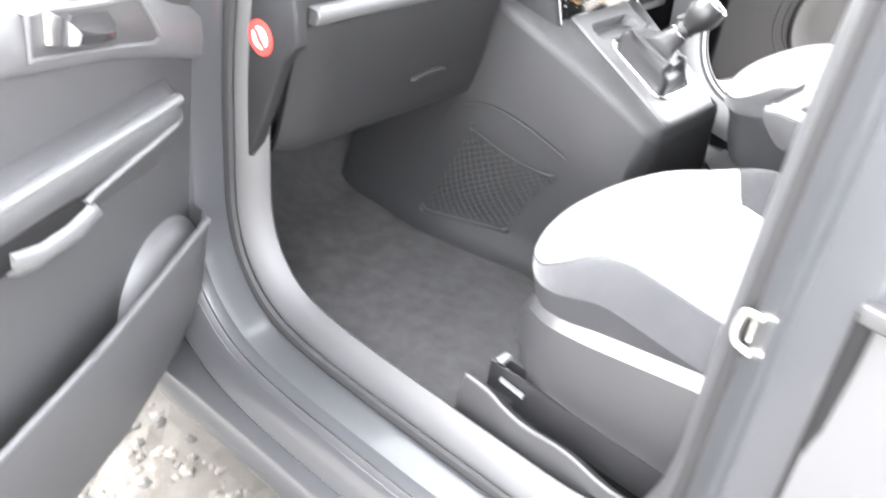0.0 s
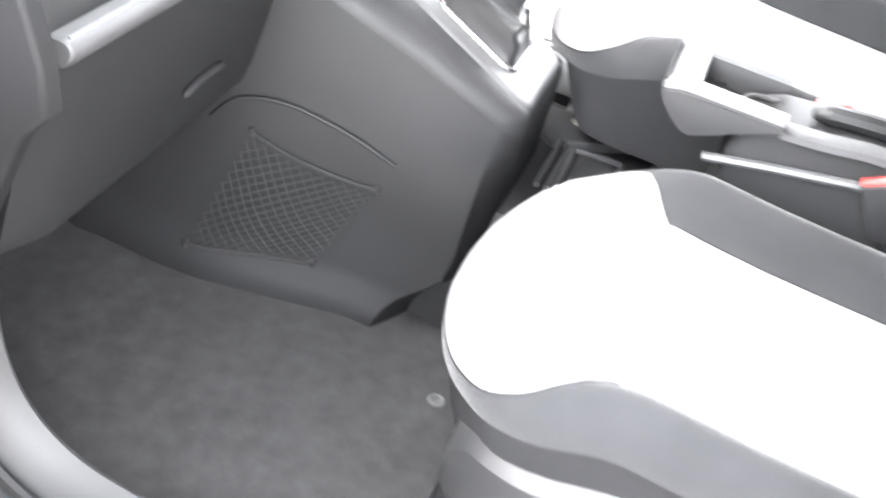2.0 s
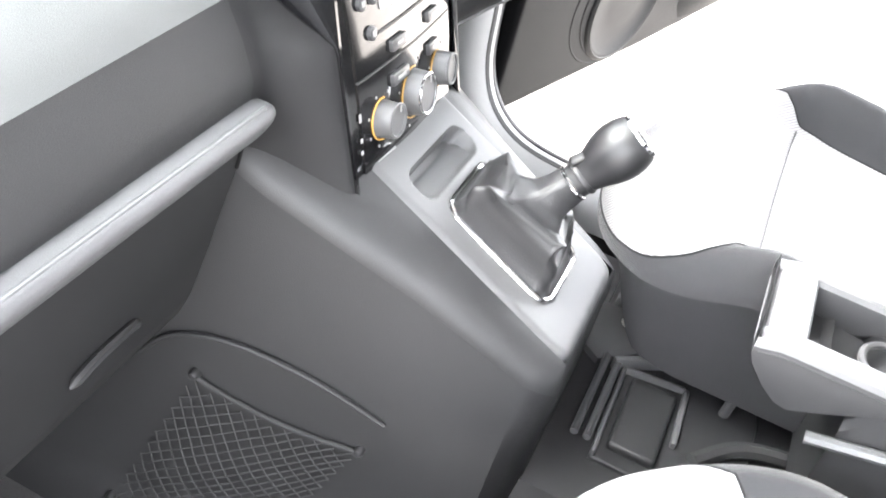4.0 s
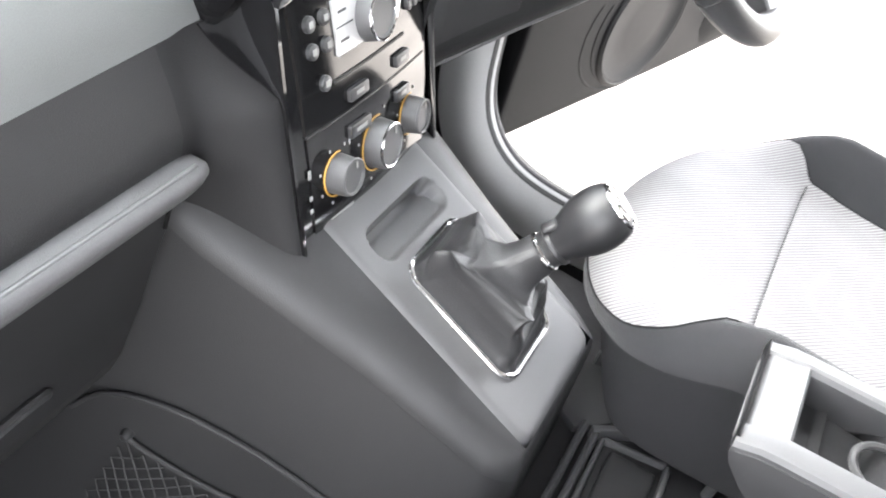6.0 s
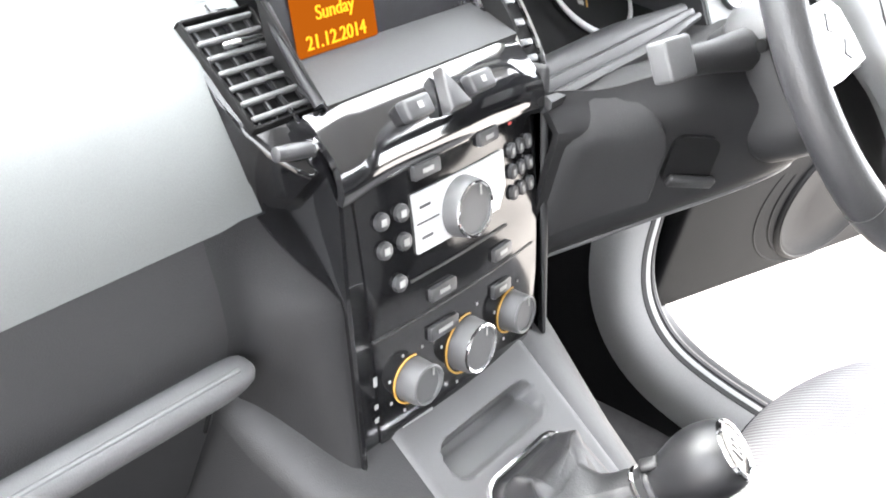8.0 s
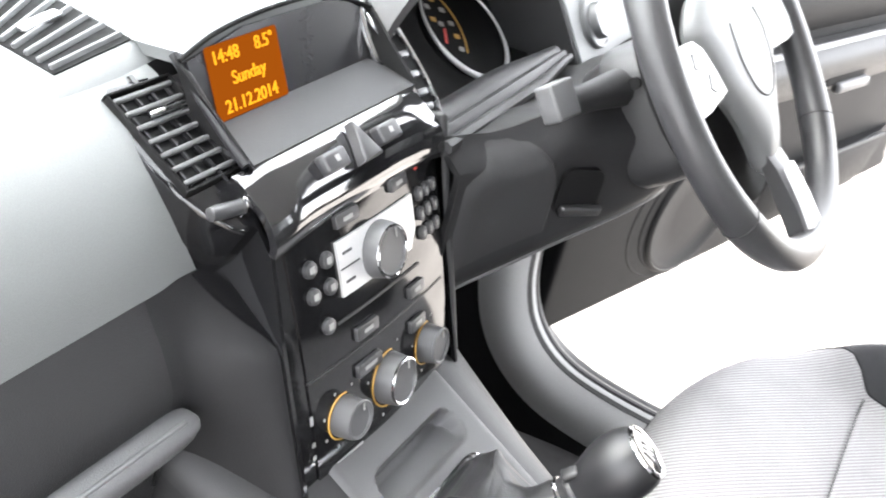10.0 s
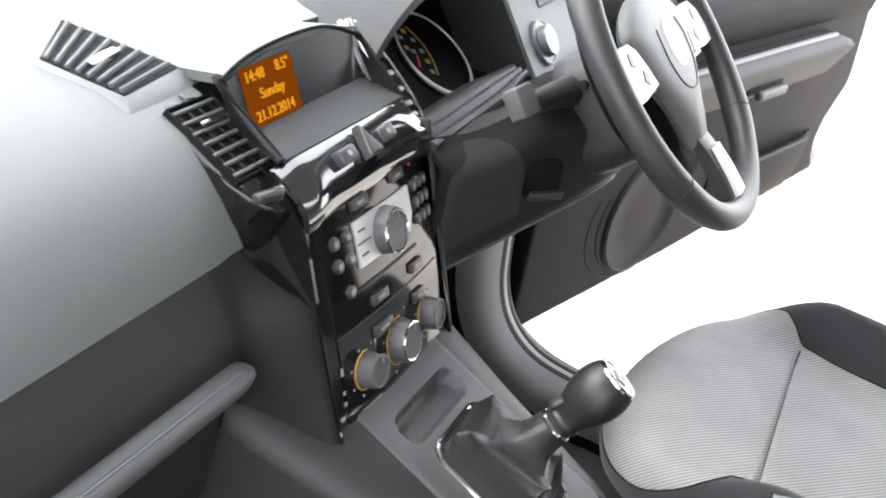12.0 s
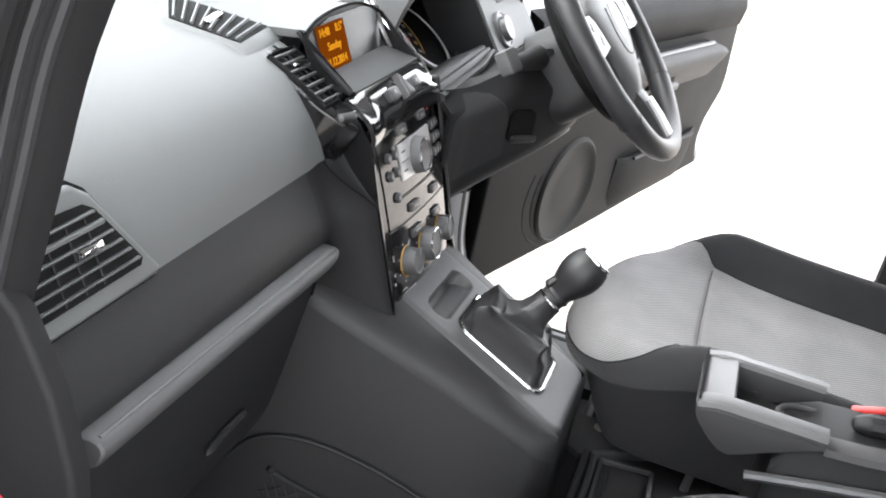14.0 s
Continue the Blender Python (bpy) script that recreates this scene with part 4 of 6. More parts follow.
for y, z in QN:
    part("hook", lathe(axes(flank(y, z, -0.002), (0, 1, 0), (0, 0, 1)) @ pose(0, 0, 0, 180), [(0.006, -0.002), (0.006, 0.006), (0.004, 0.010), (0.0005, 0.011)], 12), SHOULDER, net)
# ---- seats ----
def soft_curve(table, d, w=0.022):
    return sum(curve_at(table, d + k * w) for k in (-1, -0.5, 0, 0.5, 1)) / 5


def car_seat(at, label, outer):
    """A front seat; its own origin is the middle of the cushion's front edge, at floor height. outer: the side with the plastic skirt."""
    seat = holder("front_seat", at, label, "car seat", "front seats")
    ox, oy, oz = at

    def P(x, y, z):
        return Vector((ox + x, oy + y, oz + z))

    TOPZ = [(0.0, 0.318), (0.03, 0.326), (0.07, 0.336), (0.12, 0.342), (0.206, 0.338), (0.35, 0.326), (0.64, 0.318)]
    WIDE = [(0.0, 0.080), (0.028, 0.150), (0.05, 0.174), (0.083, 0.204), (0.12, 0.230), (0.16, 0.245), (0.22, 0.250), (0.64, 0.250)]
    SEAM = [(0.0, 1.80), (0.05, 1.80), (0.08, 1.74), (0.10, 1.62), (0.131, 1.38), (0.15, 1.14), (0.17, 0.98), (0.206, 0.82), (0.26, 0.80), (0.64, 0.79)]
    SIDE = [0.64, 0.56, 0.48, 0.40, 0.33, 0.28, 0.25, 0.23, 0.214, 0.209, 0.206, 0.203, 0.198]
    # the rim seen from above: pairs of x and depth, round the front from one side to the other
    arc = [(0.25 * math.copysign(abs(math.cos(a)) ** 0.96, math.cos(a)), 0.19 - 0.19 * math.sin(a) ** 0.96) for a in span(0, math.pi, 44)]
    RIMLINE = [(-0.25, d) for d in SIDE] + [(-x, d) for x, d in arc] + [(0.25, d) for d in reversed(SIDE)]

    def skirt_top(d):
        return 0.263 + 0.19 * (d - 0.10) - 0.03 * ease((0.105 - d) / 0.04)

    def skin(x, d, q):
        """The cushion's skin inside the rim point (x, d): q 0 to 1 across the top, 1 to 2 round the edge, 2 to 3 down the side."""
        s = 1 if x > 0 else -1
        mid = max(d, 0.17)
        reach = math.hypot(x, mid - d)
        ux, ud = x / reach, (d - mid) / reach
        front = ease((0.13 - d) / 0.13)
        r = 0.042 + 0.012 * front
        f = min(1.0, q)
        out, turn = f * (reach - r), 0.0
        if q > 1:
            turn = radians(90 * (min(q, 2.0) - 1))
            out += r * math.sin(turn)
        tuck = 0.030 * front * ease((q - 1.6) / 1.4)
        px, pd = ux * (out - tuck), mid + ud * (out - tuck)
        lift = (0.072 if s == outer and outer > 0 else 0.048) * ease((d - 0.09) / 0.15)
        z = soft_curve(TOPZ, pd, 0.01) + lift * ease((f - 0.74) / 0.28) - 0.007 * ease(pd / 0.2) * math.exp(-(f / 0.45) ** 2)
        z -= 0.005 * max(0.0, 1 - abs(pd - 0.206) / 0.004) * ease((0.84 - f) / 0.1)
        z -= (0.052 + 0.010 * front) * (1 - math.cos(turn))
        if q > 2:
            low = min(skirt_top(d) - 0.004, z - 0.004) if s == outer else 0.262 - 0.060 * ease((d - 0.05) / 0.08)
            low = low + (0.222 - low) * front if s == outer else low
            z += (min(low, z - 0.002) - z) * (q - 2)
        return P(px, -pd, z)

    def seam_at(d, x):
        shift = 0.0 if outer > 0 else (0.06 if x * outer > 0 else -0.085)
        return soft_curve(SEAM, d, 0.006) + shift * ease((d - 0.14) / 0.07)

    rows = [[skin(x, d, seam_at(d, x) * k / 20) for k in range(21)] for x, d in RIMLINE]
    cushion = part("cushion", loft(rows, closed=False, caps=False), CLOTH, seat, "light grey ribbed cloth cushion", 60)
    part("cross_seam", tube([skin(0.25 if k > 0 else -0.25, 0.206, abs(k) * min(0.80, seam_at(0.206, k) - 0.02)) + Vector((0, 0, 0.0004)) for k in span(-1, 1, 16)], 0.0012, 5), THREAD, cushion)
    rows = [[skin(x, d, seam_at(d, x) + (2.0 - seam_at(d, x)) * k / 14) for k in range(15)] for x, d in RIMLINE]
    bolster = part("bolster", loft(rows, closed=False, caps=False), BOLSTER, seat, "dark cloth side bolsters", 60)
    part("piping", tube([skin(x, d, seam_at(d, x)) for x, d in RIMLINE], 0.0014, 5), SHADECLOTH, bolster)
    # the side's shade comes from a darker copy of the bolster cloth
    part("flank", loft([[skin(x, d, 2.0 + k / 5) for k in range(6)] for x, d in RIMLINE], closed=False, caps=False), SHADECLOTH, seat, "cushion side, bolster cloth darkened for shade", 60)
    for s in (outer,):
        # plastic skirt with a broad bright chamfer
        skirt = []
        for d in [0.078, 0.083, 0.090, 0.10, 0.115, 0.13, 0.15] + span(0.17, 0.66, 10):
            b, o = skirt_top(d), soft_curve(WIDE, d, 0.012)
            low = 0.085 + 0.045 * ease((d - 0.28) / 0.34) + 0.10 * ease((0.115 - d) / 0.05)
            skirt.append([P(s * x, -d, z) for x, z in ((o - 0.030, b + 0.006), (o - 0.004, b + 0.006), (o + 0.016, b - 0.015), (o + 0.015, b - 0.07), (o + 0.002, low + 0.015), (o - 0.008, low), (o - 0.030, low))])
        part("skirt", loft(skirt), SKIRT, seat, "grey plastic seat skirt", 30)
        part("seat_rail", loft([[P(s * (0.245 + a * 0.014), y, 0.115 + b * 0.03) for a, b in ((-1, -1), (1, -1), (1, 1), (0.6, 1), (0.6, -0.6), (-0.6, -0.6), (-0.6, 1), (-1, 1))] for y in (-0.072, -0.64)]), BLACKSTEEL, seat, "black steel seat rail", 0)
        part("rail_insert", tube([P(s * 0.264, -0.098, 0.128), P(s * 0.265, -0.120, 0.127), P(s * 0.264, -0.142, 0.124)], 0.0045, 6), SATIN, seat, "worn steel runner")
        part("rail_stop", block(pose(ox + s * 0.245, oy - 0.085, oz + 0.150), 0.024, 0.014, 0.006, 0.002), SATIN, seat, "steel rail stop")
        cover, lip = [], []
        for y in span(-0.060, -0.62, 40):
            k = -(y + 0.060)
            wav = 0.133 - 0.010 * ease((k - 0.03) / 0.05) + 0.004 * math.sin(k * 42) * ease((k - 0.02) / 0.06) - 0.05 * k
            cover.append([P(s * x, y, z) for x, z in ((0.272, 0.055), (0.309, 0.055), (0.310, 0.09), (0.306, wav - 0.012), (0.303, wav - 0.003), (0.298, wav), (0.292, wav - 0.003), (0.286, wav - 0.014), (0.272, wav - 0.020))])
            lip.append(P(s * 0.299, y, wav - 0.0012))
        cov = part("rail_cover", loft(cover), DARK, seat, "dark plastic rail cover with a wavy lip", 30)
        part("cover_lip", tube(lip, 0.0026, 6), TOPGREY, cov, "pale wavy lip")
        part("foot", block(pose(ox + s * 0.262, oy - 0.10, oz + 0.045), 0.07, 0.05, 0.11, 0.006), BLACKSTEEL, seat)
    part("seat_pan", block(pose(ox, oy - 0.36, oz + 0.215), 0.40, 0.50, 0.05, 0.01), DARK, seat)
    part("cross_bar", tube([P(-0.24, -0.085, 0.10), P(0.24, -0.085, 0.10)], 0.011, 10), BLACKSTEEL, seat)
    # backrest, leaning back
    lean = pose(ox, oy - (0.635 if outer < 0 else 0.61), oz + 0.30, -16)
    rows = []
    for h in (0.0, 0.04, 0.12, 0.25, 0.4, 0.52, 0.58, 0.61):
        half = curve_at([(0, 0.22), (0.12, 0.245), (0.4, 0.24), (0.58, 0.19), (0.61, 0.15)], h)
        depth = curve_at([(0, 0.10), (0.4, 0.09), (0.61, 0.04)], h)
        rows.append([lean @ Vector((x, y, h)) for x, y in rounded(2 * half, 2 * depth * 0.75, depth * 0.6, 4, 0, -depth)])
    back_rest = part("backrest", loft(rows), BOLSTER, seat, "dark cloth backrest", 50)
    part("back_panel", loft([[lean @ Vector((x, y + (0.008 if 0 < k < 4 else -0.01), h)) for x, y in rounded(0.27, 0.05, 0.02, 4, 0, -0.026)] for k, h in enumerate((0.05, 0.09, 0.25, 0.45, 0.52))]), CLOTH, back_rest, "light grey ribbed cloth panel", 50)
    for s in (-1, 1):
        rows = []
        for h, k in ((0.03, 0.55), (0.05, 0.85), (0.10, 1.0), (0.20, 1.0), (0.32, 0.95), (0.42, 0.8), (0.48, 0.6), (0.51, 0.35)):
            rows.append([lean @ Vector((x, y, h)) for x, y in rounded(0.105, 0.13 * k, 0.045 * k, 5, s * (0.192 - 0.02 * ease((h - 0.4) / 0.12)), -0.075 + 0.065 * k)])
        part("back_bolster", loft(rows), BOLSTER, back_rest, "dark cloth backrest bolster", 50)
    part("headrest", block(lean @ pose(0, -0.09, 0.73), 0.25, 0.09, 0.17, 0.035, 4), BOLSTER, seat)
    for x in (-0.06, 0.06):
        part("headrest_post", tube([lean @ Vector((x, -0.09, 0.58)), lean @ Vector((x, -0.09, 0.68))], 0.006, 8), CHROME, seat)
    return seat


car_seat((-0.352, -0.160, 0.36), "passenger seat in light ribbed cloth with dark bolsters", -1)
car_seat((0.336, -0.080, 0.405), "driver's seat in light ribbed cloth with dark bolsters", 1)

# ---- between the seats ----
tunnel = holder("floor_tunnel", (0, -0.6, 0.36), "dark plastic transmission tunnel cover with bracket", "tunnel cover")
part("tunnel_cover", loft([[(x, y, z) for x, z in ((-0.150, 0.355), (-0.128, 0.50), (-0.105, 0.552), (0.225, 0.552), (0.245, 0.50), (0.26, 0.355))] for y in (0.3, -0.2, -0.6, -2.2)]), SHOULDER, tunnel, "charcoal tunnel cover")
for y in (-0.181, -0.196):
    part("bracket_ridge", tube([(-0.016, y, 0.562), (0.128, y, 0.562)], 0.0048, 8), TOPGREY, tunnel)
part("screw_plate", prism(pose(0, 0, 0.552), [(0.115, -0.172), (0.140, -0.138), (0.225, -0.135), (0.232, -0.225), (0.205, -0.250), (0.165, -0.225)], 0.010, 0.003, 2), SILLTRIM, tunnel, "grey plastic mounting plate")
part("bracket_floor", prism(pose(0, 0, 0.552), [(-0.035, -0.205), (0.120, -0.205), (0.222, -0.350), (0.13, -0.372), (-0.035, -0.372)], 0.006, 0.002, 1), SHOULDER, tunnel)
for a, b, h, t in (((0.120, -0.190), (0.245, -0.362), 0.020, 0.009), ((-0.035, -0.208), (0.118, -0.206), 0.014, 0.006), ((0.118, -0.206), (0.128, -0.280), 0.012, 0.007), ((0.030, -0.286), (0.128, -0.282), 0.012, 0.007)):
    a, b = Vector((*a, 0.560)), Vector((*b, 0.560))
    part("bracket_rim", block(axes((a + b) / 2, b - a, Vector((0, 0, 1)).cross(b - a)), (b - a).length, t, h, 0.003, 2), TOPGREY, tunnel, "pale moulded rim")
part("bracket_step", block(pose(0.045, -0.246, 0.562), 0.12, 0.055, 0.014, 0.005), SHOULDER, tunnel)
part("hook_bracket", tube(smooth_path([(0.122, -0.330, 0.556), (0.128, -0.333, 0.586), (0.150, -0.337, 0.594), (0.188, -0.338, 0.590), (0.200, -0.338, 0.560)]), 0.0065, 8), TOPGREY, tunnel, "grey moulded hook")
part("cable_sleeve", tube(smooth_path([(0.02, -0.31, 0.562), (0.07, -0.36, 0.566), (0.09, -0.45, 0.57)]), 0.010, 8), RUBBER, tunnel)
screw = part("screw", lathe(pose(0.202, -0.190, 0.5615), [(0.011, 0), (0.011, 0.002), (0.0075, 0.003), (0.0075, 0.005), (0.005, 0.0055), (0.004, 0.003), (0.0005, 0.003)], 18), STEEL, tunnel, "bright steel screw")
part("carpet_clip", lathe(pose(-0.297, -0.178, 0.362), [(0.012, 0), (0.012, 0.003), (0.009, 0.005), (0.006, 0.004), (0.005, 0.002), (0.0005, 0.002)], 18), KNOBGREY, tunnel, "grey plastic carpet clip")

tray = holder("centre_tray", (0.02, -0.5, 0.5), "grey handbrake console tray with an open slot", "console tray")
CHIN = [(-0.295, 0.786), (-0.300, 0.775), (-0.318, 0.756), (-0.334, 0.744), (-0.348, 0.741), (-0.37, 0.751), (-0.40, 0.766), (-0.43, 0.780), (-0.452, 0.789)]


def tray_arm(x0, x1, lean):
    """One prong of the tray: a thin level top over a beak-shaped side."""
    rows = []
    for y, low in CHIN:
        rise = 0.796 + 0.006 * ease((-0.295 - y) / 0.03)
        rows.append([(x0 - lean, y, low), (x0 - 0.002, y, rise - 0.007), (x0 + 0.001, y, rise - 0.002), (x0 + 0.005, y, rise), (x1 - 0.003, y, rise), (x1, y, rise - 0.003), (x1 + lean * 0.4, y, low)])
    return loft(rows)


front_rows = []
for x, k in ((-0.046, 0.6), (-0.040, 0.9), (-0.034, 1.0), (0.02, 1.0), (0.075, 1.0), (0.088, 0.9), (0.095, 0.6)):
    front_rows.append([(x, -0.318 + (y + 0.318) * k, 0.77 + (z - 0.77) * (0.9 + 0.1 * k)) for y, z in ((-0.294, 0.786), (-0.297, 0.794), (-0.304, 0.799), (-0.336, 0.804), (-0.339, 0.801), (-0.340, 0.745), (-0.332, 0.745), (-0.312, 0.762))])
nose = part("tray_front", loft(front_rows), TRAYTOP, tray, "pale satin tray front")
for x0, x1 in ((-0.052, -0.026), (0.078, 0.096)):
    arm = part("tray_arm", tray_arm(x0, x1, 0.004), SHOULDER, tray, "dark grey tray prong")
    part("arm_cap", loft([[(x0 - 0.001 + a * (x1 - x0 + 0.002), y, 0.796 + 0.006 * ease((-0.295 - y) / 0.03) + b) for a, b in ((0.0, -0.006), (0.04, 0.001), (0.2, 0.0035), (0.85, 0.0035), (1.0, -0.001), (1.0, -0.006))] for y, _ in CHIN]), TRAYTOP, arm, "pale satin cap")
part("arm_line", tube([(-0.0538, y, 0.7875 + 0.006 * ease((-0.295 - y) / 0.03)) for y, _ in CHIN[1:]], 0.0011, 5), RUBBER, nose)
part("tray_chin", loft([[(x, y, z + 0.004) for x, z in ((-0.048, low), (0.092, low), (0.092, low + 0.016), (-0.048, low + 0.016))] for y, low in CHIN[:6]]), DARK, tray, "dark underside of the tray")
part("slot_floor", block(pose(0.026, -0.405, 0.757, 8), 0.100, 0.135, 0.006, 0.002), RUBBER, tray, "black open slot")
part("slot_cup", tube(smooth_path([(-0.015, -0.470, 0.770), (0.0, -0.415, 0.774), (0.028, -0.398, 0.776), (0.056, -0.415, 0.776), (0.066, -0.470, 0.774)]), 0.004, 8), TOPGREY, tray, "grey cup edge in the slot")
rows = []
for y, top, low in ((-0.40, 0.748, 0.60), (-0.415, 0.764, 0.56), (-0.45, 0.780, 0.50), (-0.60, 0.795, 0.46), (-0.70, 0.795, 0.46)):
    rows.append([(-0.050, y, low), (-0.046, y, top - 0.012), (-0.040, y, top - 0.002), (-0.026, y, top), (0.078, y, top), (0.090, y, top - 0.002), (0.096, y, top - 0.012), (0.100, y, low)])
hull = part("tray_body", loft(rows), DARK, tray, "charcoal handbrake console body")
part("body_ledge", loft([[(x, y, 0.786 + 0.016 * ease((-0.45 - y) / 0.15) + z) for x, z in ((-0.052, -0.006), (-0.050, 0.003), (-0.044, 0.006), (-0.022, 0.006), (-0.020, 0.0))] for y in (-0.452, -0.50, -0.56, -0.645)]), TOPGREY, hull, "grey upper ledge")
part("body_end", block(pose(0.02, -0.655, 0.765), 0.135, 0.026, 0.085, 0.008, 3), TOPGREY, hull, "grey rear end of the console")
part("handbrake_grip", tube(smooth_path([(0.028, -0.655, 0.800), (0.028, -0.58, 0.806), (0.028, -0.51, 0.800), (0.028, -0.485, 0.792)]), [0.014] * 14 + [0.012, 0.011, 0.010, 0.008, 0.003], 10), LEATHER, tray, "black handbrake grip")
part("side_lip", tube([(-0.056, -0.375, 0.722), (-0.058, -0.46, 0.742), (-0.060, -0.56, 0.762), (-0.060, -0.66, 0.772)], 0.0065, 8), SATIN, tray, "bright lower lip")
for at, turn, label in (((-0.078, -0.590, 0.772), -32, "black belt buckle with red release by the passenger seat"), ((0.092, -0.520, 0.770), -20, "black belt buckle with red release by the driver's seat")):
    buckle = holder("belt_buckle", at, label, "belt buckle", "front belt buckles")
    m = pose(*at, turn, 0, -6)
    part("buckle_body", block(m @ pose(0, 0, -0.022), 0.022, 0.050, 0.080, 0.005, 3), DARK, buckle)
    part("release_button", block(m @ pose(0, 0, 0.017), 0.016, 0.046, 0.010, 0.003, 2), RED, buckle, "red release button")
    part("stalk", tube([m @ Vector((0, 0, -0.055)), m @ Vector((0, -0.01, -0.12)), m @ Vector((0.0, 0.0, -0.26))], 0.012, 8), DARK, buckle)

# ---- driver's side dash ----
cluster = holder("instrument_cluster", (0.34, 0.22, 1.0), "dark instrument cluster with a chrome-ringed dial", "instrument cluster")
CL = axes((0.373, 0.268, 1.036), (1, 0, 0), (0, 0.819, 0.574))
CB = axes((0.33, 0.240, 1.072), (1, 0, 0), (0, 0.72, 1))
DIAL_R = 0.0656
part("cluster_face", prism(CL @ pose(-0.075, 0, -0.022), rounded(0.37, 0.200, 0.05, 6), 0.010), INK, cluster, "black dial surround")
turns = span(0, 2 * math.pi, 48)[:-1]
part("dial_ring", tube([CL @ Vector((DIAL_R * math.cos(a), DIAL_R * math.sin(a), 0)) for a in turns], [0.0016 + 0.0022 * max(0.0, -math.sin(a + 0.35)) ** 1.5 for a in turns], 8, True), SILVER, cluster, "silver dial ring")
dial = part("dial", lathe(CL @ pose(0, 0, -0.010), [(DIAL_R * 0.91, 0), (DIAL_R * 0.90, 0.002), (0.0005, 0.002)], 32), INK, cluster, "black dial with white and amber scale")
part("dial_scale", tube(smooth_path([CL @ Vector((x, y, -0.0070)) for x, y in ((-0.002, 0.050), (0.004, 0.034), (0.005, 0.014), (-0.002, -0.008), (-0.014, -0.026))], 5), 0.0009, 6), YELLOW, dial, "amber scale line")
for k, (x, y) in enumerate(((-0.014, 0.046), (-0.008, 0.030), (-0.008, 0.012), (-0.013, -0.004), (-0.020, -0.019), (-0.030, 0.040), (-0.034, 0.024), (-0.026, 0.016))):
    part("dial_mark", block(CL @ pose(x, y, -0.0072, 0, 0, -25), 0.0085, 0.0060, 0.0008, 0.0008, 1), PRINT if k % 3 else YELLOW, dial)
part("needle", block(CL @ pose(-0.036, 0.001, -0.0050, 0, 0, 50), 0.020, 0.0030, 0.001), RED, dial)
part("cluster_hood", sheet(lambda u, v: (0.33 + 0.215 * math.sin(u), 0.235 + 0.14 * v, 1.045 + 0.118 * math.cos(u) - 0.03 * v), span(-1.15, 1.3, 24), span(0, 1, 5), 0.010), LOWER, cluster, "dark grey hood over the dials")
part("hood_liner", sheet(lambda u, v: (0.33 + 0.203 * math.sin(u), 0.237 + 0.13 * v, 1.040 + 0.110 * math.cos(u) - 0.03 * v), span(-1.5, 1.5, 24), span(0, 1, 5), 0.002), INK, cluster)
part("cluster_bezel", tube(smooth_path([CB @ Vector((x, y, 0.006)) for x, y in ((-0.20, 0.062), (-0.208, 0.02), (-0.200, -0.03), (-0.178, -0.062), (-0.165, -0.075))]), 0.0035, 8), CHROME, cluster, "chrome edge of the cluster")
dside = holder("driver_dash", (0.4, 0.2, 0.65), "dark grey driver's side lower dash panel", "dashboard panel")


REACH = [(0.12, 0.132), (0.147, 0.112), (0.20, 0.072), (0.25, 0.034), (0.30, -0.004), (0.33, -0.016), (0.38, -0.012), (0.46, 0.03), (0.56, 0.08), (0.70, 0.11)]
BASE = [(0.12, 0.852), (0.147, 0.868), (0.20, 0.900), (0.25, 0.930), (0.30, 0.958), (0.33, 0.970), (0.38, 0.962), (0.46, 0.92), (0.56, 0.85), (0.70, 0.80)]


def knee(x, z):
    y = sum(curve_at(REACH, x + d) for d in (-0.03, 0, 0.03)) / 3
    return (x, y + 0.028 * ease((z - knee_top(x) + 0.03) / 0.03) + 0.012 * ease((0.02 + knee_low(x) - z) / 0.03), z)


def knee_top(x):
    return 1.032 + 0.034 * ease((x - 0.155) / 0.09) * ease((0.54 - x) / 0.10)


def knee_low(x):
    return sum(curve_at(BASE, x + d) for d in (-0.03, 0, 0.03)) / 3


part("knee_panel", sheet(lambda u, v: knee(u, knee_low(u) + (knee_top(u) - knee_low(u)) * v), span(0.1175, 0.70, 40), span(0, 1, 20), 0.008), FLANK, dside, "dark grey knee panel")
part("column_cowl", sheet(lambda u, v: (u, knee(u, knee_top(u))[1] + 0.002 + (0.188 - knee(u, knee_top(u))[1]) * v, knee_top(u) - 0.001 + (1.006 - knee_top(u)) * v), span(0.13, 0.56, 24), span(0, 1, 6), 0.004), LOWER, dside, "grained cowl round the column")


def lip_ring(x):
    f = ease((x - 0.30) / 0.13)
    base = 1.0255 + 0.035 * (x - 0.13)
    return [(x, 0.166 + (y - 0.166) * (1 - 0.45 * f), base + z * (1 - 0.3 * f)) for y, z in ((0.200, -0.012), (0.146, -0.010), (0.1395, -0.003), (0.1405, 0.003), (0.146, 0.0055), (0.151, 0.0035), (0.153, -0.0005), (0.156, 0.0035), (0.161, 0.0065), (0.166, 0.0045), (0.168, 0.0005), (0.171, 0.004), (0.177, 0.0070), (0.185, 0.0060), (0.200, -0.004))]


part("cluster_lip", loft([lip_ring(x) for x in span(0.118, 0.415, 18)]), SHOULDER, dside, "ribbed ledge below the dials", 50)
part("knee_edge", tube([Vector(knee(x, knee_low(x))) + Vector((0, 0.002, -0.001)) for x in span(0.13, 0.69, 30)], 0.0035, 8), TOPGREY, dside)
part("knee_underside", sheet(lambda u, v: (u, knee(u, knee_low(u))[1] + 0.006 + 0.34 * v, knee_low(u) + 0.003 - 0.02 * v), span(0.122, 0.70, 16), span(0, 1, 4), 0.008), DARK, dside)


